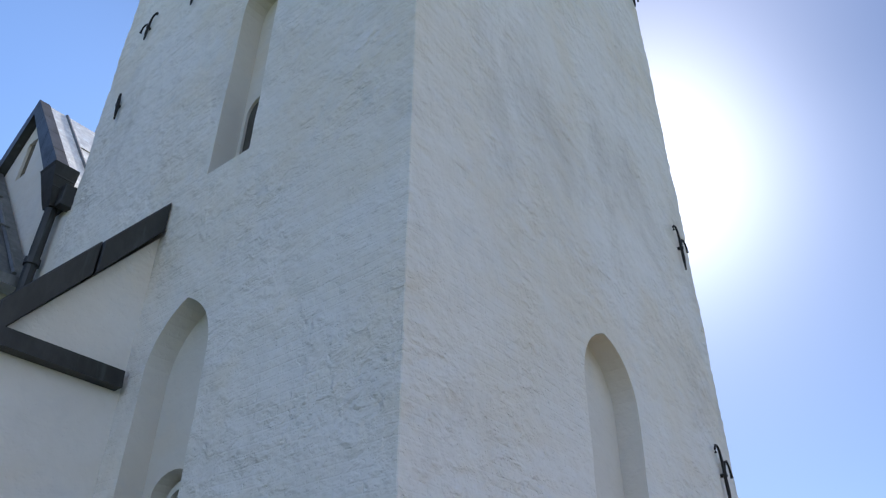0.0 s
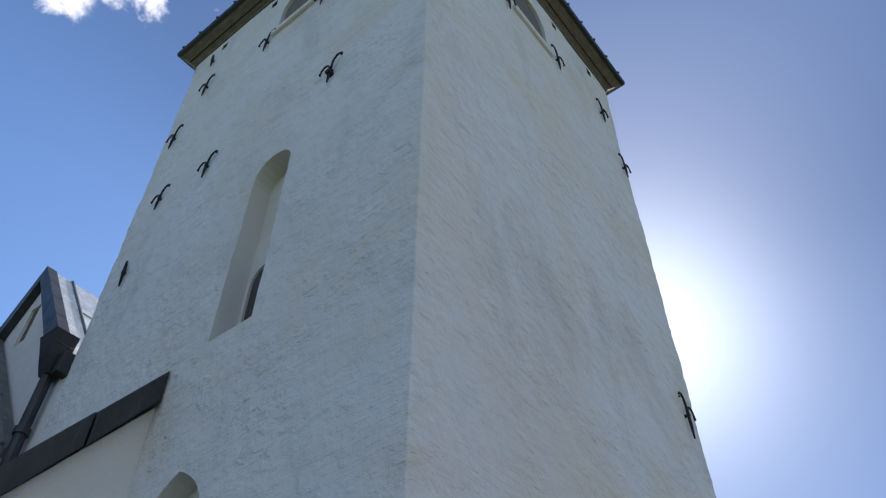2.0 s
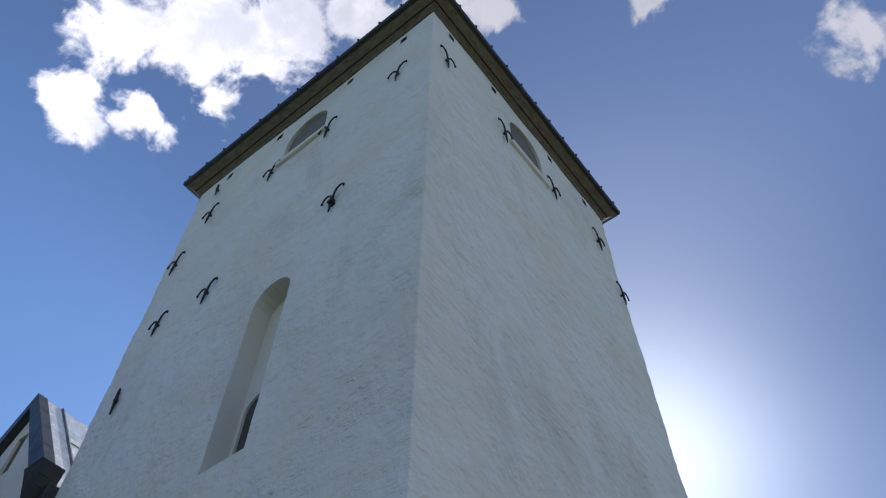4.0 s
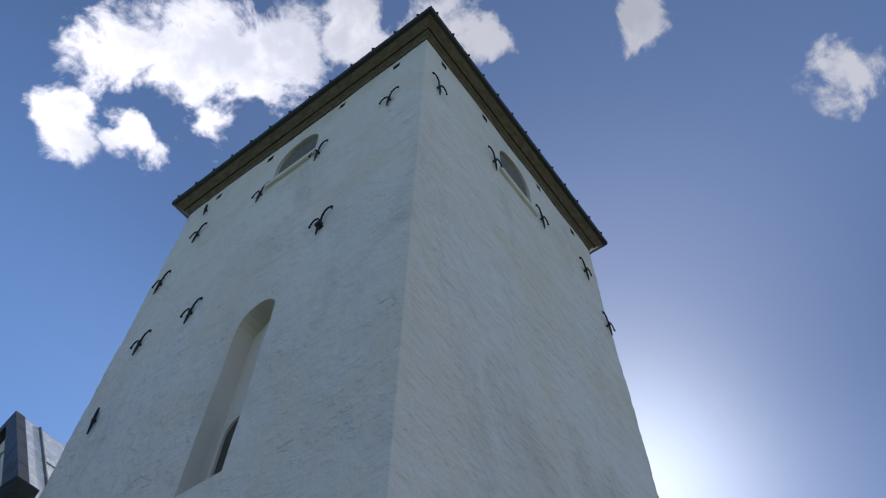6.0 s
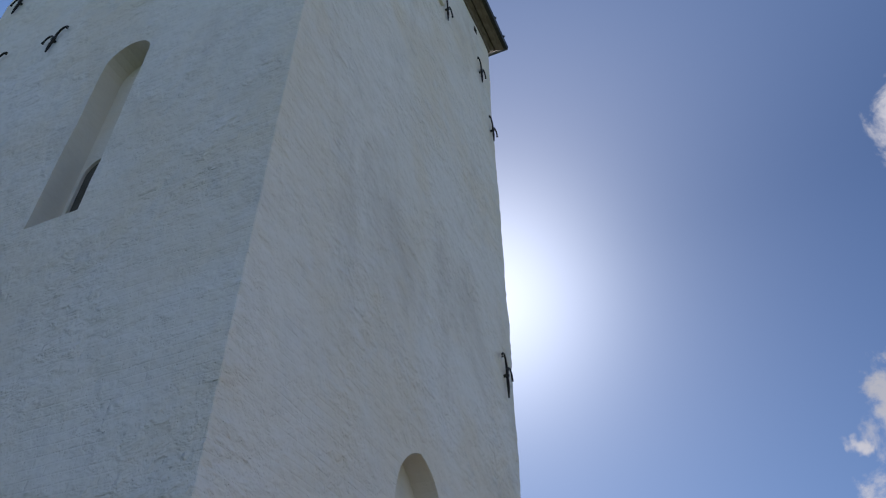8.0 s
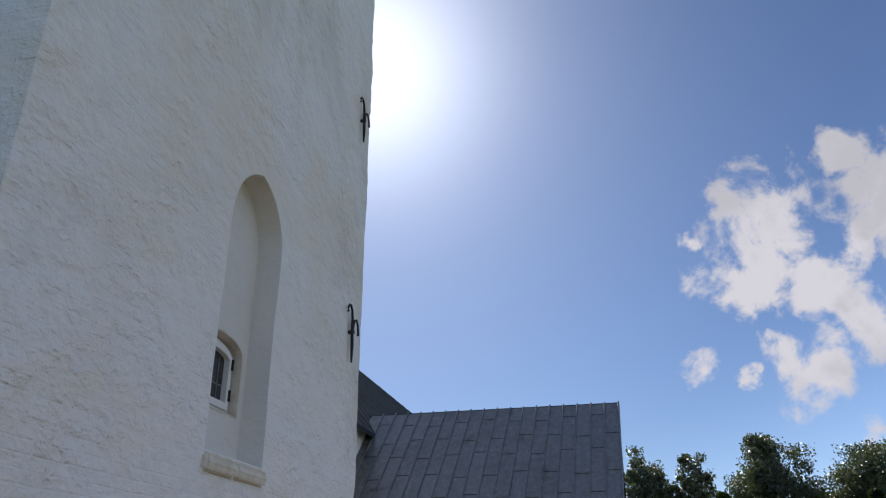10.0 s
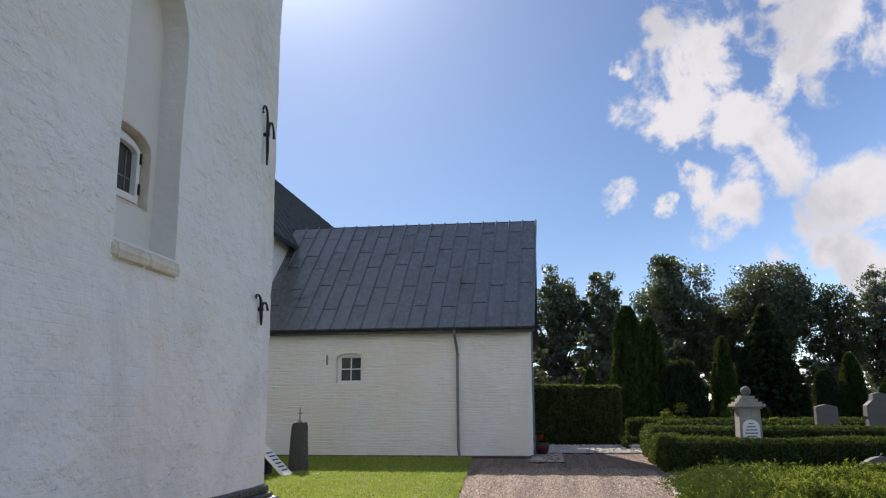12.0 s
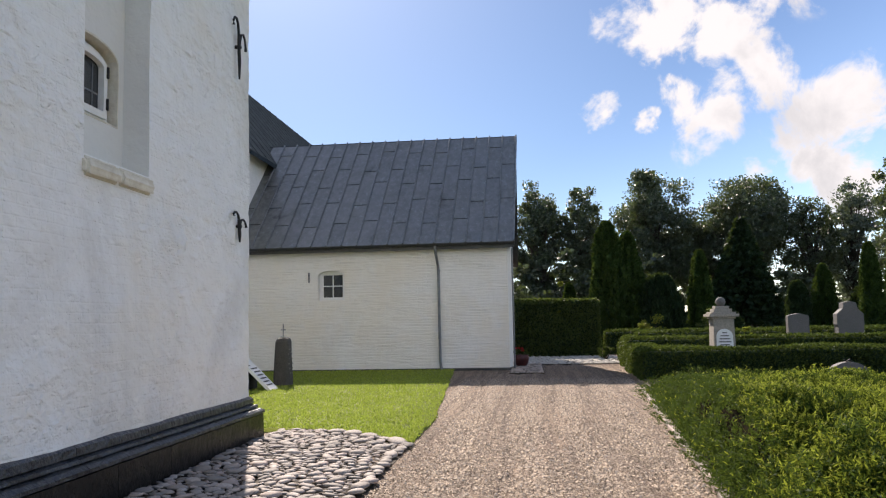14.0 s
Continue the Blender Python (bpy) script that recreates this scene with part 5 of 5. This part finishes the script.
def broad_tree(label, x, y, height, width, seed, leaf=0.11, n=9000, mat=None, low=0.22):
    g = np.random.default_rng(seed)
    r = random.Random(seed)
    root = thing("tree", label, "tree", (x, y, 0), "trees behind the churchyard")
    mid = height * (1 + low) / 2
    centre, radii = (x, y, mid), (width / 2, width / 2, height * (1 - low) / 2)
    pts, clumps = crown_points(g, int(n * 2.2), centre, radii, 150, 0.32)
    pts = pts[pts[:, 2] < height * 1.02]
    bm = bmesh.new()
    base = height * 0.018 + 0.05
    add_tube(bm, [(x, y, -0.1), (x + r.uniform(-0.1, 0.1), y, height * 0.2), (x + r.uniform(-0.3, 0.3), y + r.uniform(-0.3, 0.3), height * 0.5), (x, y, height * 0.86)], [base * 1.3, base, base * 0.6, base * 0.15], 8)
    for c in clumps[::3]:
        s = Vector((x, y, min(height * 0.62, max(height * 0.18, c[2] * 0.62))))
        e = Vector(c)
        m = s.lerp(e, 0.55) + Vector((0, 0, -0.12))
        add_tube(bm, [s, m, e], [base * 0.38, base * 0.22, base * 0.06], 5)
    part("trunk", bm, BARK, root)
    part("crown", quads("crown", pts, leaf, mat or LEAF, seed, 1.5), mat or LEAF, root)
    return root


def column_tree(label, x, y, height, width, seed, mat, n=7000, leaf=0.09, taper=0.55, kind="tree", tip=0.15):
    """A dense upright conifer with feathered, streaky outline."""
    g = np.random.default_rng(seed)
    root = thing(kind, label, "conifer" if kind == "tree" else "shrub", (x, y, 0), "conifers of the churchyard")
    part("trunk", tube([(x, y, -0.1), (x, y, height * 0.9)], [width * 0.08 + 0.04, 0.02], 7), BARK, root)
    t = g.random(n) ** 0.85
    shape = np.minimum(1.0, (t / 0.12) ** 0.5) * np.clip(1 - t, 0, 1) ** taper
    a = g.uniform(0, 2 * np.pi, n)
    lobes = 1 + 0.16 * np.sin(a * 5 + seed + t * 4) + 0.12 * np.sin(a * 9 - t * 9)
    rad = width / 2 * shape * lobes * (0.72 + 0.3 * g.random(n))
    p = np.stack([x + np.cos(a) * rad, y + np.sin(a) * rad, 0.05 + t * height], 1)
    w = np.stack([np.cos(a) * 0.6, np.sin(a) * 0.6, np.full(n, tip * 6)], 1)
    part("foliage", quads("foliage", p, leaf, mat, seed, 2.2, w, 0.5), mat, root)
    # a solid core, coloured dark for the shade inside the foliage
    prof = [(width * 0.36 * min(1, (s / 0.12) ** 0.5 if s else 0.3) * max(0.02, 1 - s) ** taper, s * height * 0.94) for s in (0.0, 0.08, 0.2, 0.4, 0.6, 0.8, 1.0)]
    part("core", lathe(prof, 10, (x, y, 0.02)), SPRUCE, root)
    return root


def spruce(label, x, y, height, width, seed, n=9000):
    g = np.random.default_rng(seed)
    root = thing("tree", label, "conifer", (x, y, 0), "conifers of the churchyard")
    part("trunk", tube([(x, y, -0.1), (x, y, height)], [0.22, 0.03], 8), BARK, root)
    tiers = 13
    k = g.integers(0, tiers, n)
    zt = height * (0.24 + 0.74 * k / tiers)
    rt = width / 2 * (1 - k / tiers) ** 0.85
    s = g.random(n) ** 0.6
    a = np.round(g.uniform(0, 11, n)) / 11 * 2 * np.pi + k * 0.7 + g.normal(0, 0.12, n)
    p = np.stack([x + np.cos(a) * rt * s, y + np.sin(a) * rt * s, zt - s * rt * 0.28 + g.normal(0, 0.10, n)], 1)
    w = np.stack([np.cos(a), np.sin(a), np.full(n, -0.3)], 1)
    part("foliage", quads("foliage", p, 0.16, SPRUCE, seed, 2.0, w, 0.6), SPRUCE, root)
    return root


BROAD = "broad-leaved tree with a loose dark green crown"
for i, (x, y, h, w, n, low) in enumerate(((45, -4.4, 10.0, 3.2, 12000, 0.10), (44.5, -6.9, 9.4, 2.5, 9000, 0.10), (45, -11.3, 10.3, 4.6, 18000, 0.24), (46, -14.2, 7.2, 3.0, 8000, 0.38),
                                      (45, -17.0, 9.6, 5.0, 18000, 0.40), (44, -20.2, 8.3, 2.8, 5000, 0.3), (36, -22.3, 9.0, 3.6, 12000, 0.12), (47, -29.0, 9.2, 5.0, 10000, 0.15),
                                      (48, -0.6, 9.2, 4.6, 9000, 0.12), (50, -8.6, 7.2, 4.0, 9000, 0.1), (40, -26, 8.2, 4.6, 8000, 0.15), (47, -30, 9.0, 6.0, 8000, 0.15))):
    broad_tree(BROAD, x, y, h, w, 60 + i, n=n, low=low)
broad_tree("slender tree with thin silvery leaves", 45, -22.9, 9.4, 3.0, 80, 0.12, 5000, GREYLEAF)
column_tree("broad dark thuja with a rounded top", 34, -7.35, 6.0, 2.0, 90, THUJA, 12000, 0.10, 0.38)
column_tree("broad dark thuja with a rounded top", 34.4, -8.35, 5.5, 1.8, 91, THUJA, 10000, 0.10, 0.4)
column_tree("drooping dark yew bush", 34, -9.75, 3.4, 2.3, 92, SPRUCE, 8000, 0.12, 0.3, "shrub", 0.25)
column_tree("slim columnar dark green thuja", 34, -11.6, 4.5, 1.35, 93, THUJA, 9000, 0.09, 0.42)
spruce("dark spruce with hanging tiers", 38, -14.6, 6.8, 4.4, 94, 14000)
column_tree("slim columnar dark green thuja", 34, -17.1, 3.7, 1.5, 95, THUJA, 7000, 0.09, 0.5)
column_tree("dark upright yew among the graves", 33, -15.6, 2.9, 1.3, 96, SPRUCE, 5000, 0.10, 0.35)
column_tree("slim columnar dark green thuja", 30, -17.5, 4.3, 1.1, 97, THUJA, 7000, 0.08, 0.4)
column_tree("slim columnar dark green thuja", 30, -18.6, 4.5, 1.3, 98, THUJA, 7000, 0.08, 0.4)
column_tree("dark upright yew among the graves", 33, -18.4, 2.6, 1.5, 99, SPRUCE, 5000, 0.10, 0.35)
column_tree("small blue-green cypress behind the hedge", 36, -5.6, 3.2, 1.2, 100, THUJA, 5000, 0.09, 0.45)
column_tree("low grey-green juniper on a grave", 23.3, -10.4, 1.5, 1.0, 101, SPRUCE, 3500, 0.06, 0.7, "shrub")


def bushes():
    """The undergrowth below the trees."""
    g = np.random.default_rng(130)
    pts = []
    for k in range(102):
        y = 3 - (k % 34) * 1.1 + g.uniform(-0.4, 0.4)
        x = (41, 48, 56)[k // 34] + g.uniform(-2.5, 2.5)
        h = (g.uniform(3.0, 5.4) if k < 68 else g.uniform(5.5, 7.5)) * (0.55 if y < -18.5 else 1.0)
        if k < 68 and -17.6 < y < -11.8:
            continue
        p, _ = crown_points(g, 1200, (x, y, h * 0.5), (1.2, 1.2, h * 0.5), 14, 0.4)
        pts.append(p)
    p = np.concatenate(pts)
    p[:, 2] = np.abs(p[:, 2])
    tagged(new("undergrowth", quads("undergrowth", p, 0.20, LEAF, 131, 1.4)), "dark bushes filling the space under the trees", "bushes", kind="stuff")


bushes()


def shrub(label, x, y, z, h, w, mat, seed, n=900, leaf=0.06):
    g = np.random.default_rng(seed)
    root = thing("shrub", label, "shrub", (x, y, z))
    p, c = crown_points(g, n, (x, y, z + h * 0.55), (w / 2, w / 2, h * 0.45), 12, 0.4)
    bm = bmesh.new()
    for q in c[::2]:
        add_tube(bm, [(x, y, z - 0.02), tuple(q)], [0.02, 0.006], 5)
    part("stem", bm, BARK, root)
    part("foliage", quads("foliage", p, leaf, mat, seed, 1.6), mat, root)
    return root


shrub("small bright green shrub on a grave", 29.5, -8.6, 0, 1.5, 1.5, LEAF_YEL, 140, 1500)
shrub("small yellow flowering plant by the pillar", 20.6, -10.0, 0.02, 1.25, 0.5, LEAF_YEL, 141, 700)
shrub("reddish leaved shrub beside a gravestone", 21.0, -11.9, 0.02, 1.0, 0.9, LEAF_YEL, 142, 700)
shrub("thin yellow-green shoot above the hedge", 27.2, -4.9, 0, 3.1, 0.5, LEAF_YEL, 143, 500, 0.08)
shrub("light green shrub between the conifers", 31.5, -11.4, 0, 1.7, 1.6, BEECH, 144, 1400)
shrub("small round shrub at the hedge end", 24.4, -6.2, 0, 0.6, 0.6, BOX, 145, 900, 0.04)

# ---- gravestones ----


def pillar_grave():
    x, y = 17.0, -8.42
    g = thing("gravestone", "tall sandstone grave pillar with a ball on top", "gravestone", (x, y, 0))
    part("base", box((x - 0.33, y - 0.33, 0), (x + 0.33, y + 0.33, 0.30), 0.02), SANDY, g)
    bm = prism([(x - 0.27, y - 0.27, 0.30), (x + 0.27, y - 0.27, 0.30), (x + 0.27, y + 0.27, 0.30), (x - 0.27, y + 0.27, 0.30)], (0, 0, 1.09))
    for v in bm.verts:
        if v.co.z > 1:
            v.co.x, v.co.y = x + (v.co.x - x) * 0.92, y + (v.co.y - y) * 0.92
    bmesh.ops.bevel(bm, geom=bm.edges[:], offset=0.012, segments=2, affect="EDGES")
    part("shaft", bm, SANDY, g)
    for s, z0, z1 in ((0.29, 1.39, 1.44), (0.36, 1.44, 1.51), (0.30, 1.51, 1.56), (0.22, 1.56, 1.64), (0.17, 1.64, 1.71)):
        part("cornice", box((x - s, y - s, z0), (x + s, y + s, z1), 0.012), SANDY, g)
    bm = bmesh.new()
    bmesh.ops.create_uvsphere(bm, u_segments=20, v_segments=14, radius=0.122, matrix=Matrix.Translation((x, y, 1.82)))
    part("ball", bm, GRANITE, g, "weathered grey stone ball", smooth=True)
    plate = part("plaque", prism([(x - 0.282, y + u, z) for u, z in arch(-0.2, 0.2, 0.5, 0.95, 0.19)], (0.03, 0, 0)), MARBLE, g, "white marble plaque")
    for k, wd in enumerate((0.12, 0.20, 0.26, 0.30, 0.22, 0.10)):
        part("lettering", box((x - 0.286, y - wd / 2, 1.03 - k * 0.075), (x - 0.281, y + wd / 2, 1.055 - k * 0.075)), LETTER, plate)


pillar_grave()


def slab_grave():
    x, y = 20.3, -11.35
    g = thing("gravestone", "plain grey granite gravestone with a low pointed top", "gravestone", (x, y, 0))
    bm = prism([(x - 0.12, y - 0.30, 0.1), (x - 0.12, y + 0.30, 0.1), (x - 0.12, y + 0.29, 1.43), (x - 0.12, y, 1.50), (x - 0.12, y - 0.29, 1.43)], (0.24, 0, 0))
    bmesh.ops.bevel(bm, geom=bm.edges[:], offset=0.014, segments=2, affect="EDGES")
    part("stone", bm, GRANITE, g)
    part("base", box((x - 0.2, y - 0.42, 0), (x + 0.2, y + 0.42, 0.12), 0.015), GRANITE, g)


slab_grave()


def shouldered_grave():
    x, y = 20.5, -12.85
    g = thing("gravestone", "shouldered grey granite gravestone", "gravestone", (x, y, 0))
    out = [(-0.40, 0.1), (0.40, 0.1), (0.42, 1.10), (0.46, 1.14), (0.45, 1.46), (0.24, 1.60), (0.22, 1.78), (0.0, 1.82), (-0.22, 1.78), (-0.24, 1.60), (-0.45, 1.46), (-0.46, 1.14), (-0.42, 1.10)]
    bm = prism([(x - 0.16, y + u * 0.82, z) for u, z in out], (0.32, 0, 0))
    bmesh.ops.bevel(bm, geom=bm.edges[:], offset=0.012, segments=2, affect="EDGES")
    part("stone", bm, GRANITE, g)
    part("base", box((x - 0.24, y - 0.5, 0), (x + 0.24, y + 0.5, 0.12), 0.015), GRANITE, g)


shouldered_grave()


def low_grave():
    x, y = 14.5, -10.45
    g = thing("gravestone", "low rounded granite stone among the yew", "gravestone", (x, y, 0))
    bm = prism([(x - 0.1, y + u, z) for u, z in arch(-0.42, 0.42, 0.0, 0.12, 0.30)], (0.25, 0, 0))
    bmesh.ops.bevel(bm, geom=bm.edges[:], offset=0.015, segments=2, affect="EDGES")
    part("stone", bm, GRANITE, g)
    part("ornament", tube([(x, y - 0.08, 0.42), (x, y - 0.02, 0.46), (x, y + 0.03, 0.43), (x, y + 0.09, 0.47)], [0.01, 0.025, 0.02, 0.01], 6), IRON, g)


low_grave()


def stele():
    x, y = 14.4, 2.17
    g = thing("memorial_stone", "dark rough granite memorial stone with an iron cross", "memorial", (x, y, 0))
    bm = bmesh.new()
    rings = []
    for z, a, b in ((0, 0.25, 0.27), (0.25, 0.25, 0.265), (0.7, 0.22, 0.235), (0.98, 0.20, 0.215), (1.05, 0.17, 0.185), (1.09, 0.10, 0.11)):
        rings.append([bm.verts.new((x + 0.80 * a * math.copysign(abs(math.cos(t)) ** 0.5, math.cos(t)) + 0.02 * noise.noise((z * 3, t, 0)), y + 0.76 * b * math.copysign(abs(math.sin(t)) ** 0.5, math.sin(t)) + 0.03 * noise.noise((z * 3, t, 5)), z * 1.07)) for t in [2 * math.pi * k / 20 for k in range(20)]])
    for p, q in zip(rings, rings[1:]):
        for k in range(20):
            bm.faces.new((p[k], p[(k + 1) % 20], q[(k + 1) % 20], q[k]))
    bm.faces.new(rings[-1])
    part("stone", bm, GRANITE_DARK, g)
    c = bmesh.new()
    add_box(c, (x - 0.012, y - 0.012, 1.14), (x + 0.012, y + 0.012, 1.47), 0.003)
    add_box(c, (x - 0.01, y - 0.06, 1.32), (x + 0.01, y + 0.06, 1.345), 0.003)
    add_box(c, (x - 0.02, y - 0.05, 1.15), (x + 0.02, y + 0.05, 1.18), 0.003)
    part("cross", c, ZINC, g, "small grey iron cross")
    for k in range(6):
        z = 0.86 - k * 0.11
        w = (0.11, 0.13, 0.12, 0.14, 0.12, 0.09)[k]
        part("lettering", box((x - w, y - (0.209 - 0.042 * z), z), (x + w, y - 0.15, z + 0.035), 0.002), GRANITE, g)


stele()


def leaning_slab():
    """A pale inscribed slab that leans on a dark block by the tower."""
    g = thing("grave_slab", "pale inscribed stone slab leaning on a dark block", "grave slab", (13.4, 2.4, 0))
    a, b = Vector((13.4, 1.98, 0.05)), Vector((13.4, 2.66, 0.72))
    up = (b - a).normalized()
    nrm = Vector((0, up.z, -up.y))
    pts = [a, b, b + nrm * 0.06, a + nrm * 0.06]
    part("slab", prism([(12.98, p.y, p.z) for p in pts], (0.5, 0, 0)), MARBLE, g, "pale slab with worn lettering")
    for k in range(7):
        p = a + up * (0.14 + 0.10 * k)
        q = p + up * 0.035
        w = 0.36 if k < 6 else 0.1
        e = -nrm * 0.004
        part("lettering", prism([(13.05, p.y + e.y, p.z + e.z), (13.05, q.y + e.y, q.z + e.z), (13.05, q.y, q.z), (13.05, p.y, p.z)], (w, 0, 0)), LETTER, g)
    part("block", box((13.0, 2.50, 0), (13.6, 3.2, 0.5), 0.02), GRANITE_DARK, g, "dark stone block behind the slab")


leaning_slab()


def flower_pot():
    x, y = 21.0, -3.30
    g = thing("flower_pot", "dark red glazed pot with red geraniums", "flower pot", (x, y, 0.02))
    part("pot", lathe([(0.15, 0.02), (0.19, 0.06), (0.235, 0.22), (0.235, 0.30), (0.21, 0.33), (0.235, 0.36), (0.20, 0.36), (0.18, 0.30)], 20, (x, y, 0.02)), CLAY, g, smooth=True)
    r = np.random.default_rng(150)
    p, _ = crown_points(r, 380, (x, y, 0.46), (0.24, 0.24, 0.10), 10, 0.3)
    part("foliage", quads("foliage", p, 0.05, BEECH, 151), BEECH, g)
    p, _ = crown_points(r, 160, (x, y, 0.53), (0.22, 0.22, 0.07), 8, 0.4)
    part("bloom", quads("bloom", p, 0.05, PETAL, 152, 1.0), PETAL, g)


flower_pot()
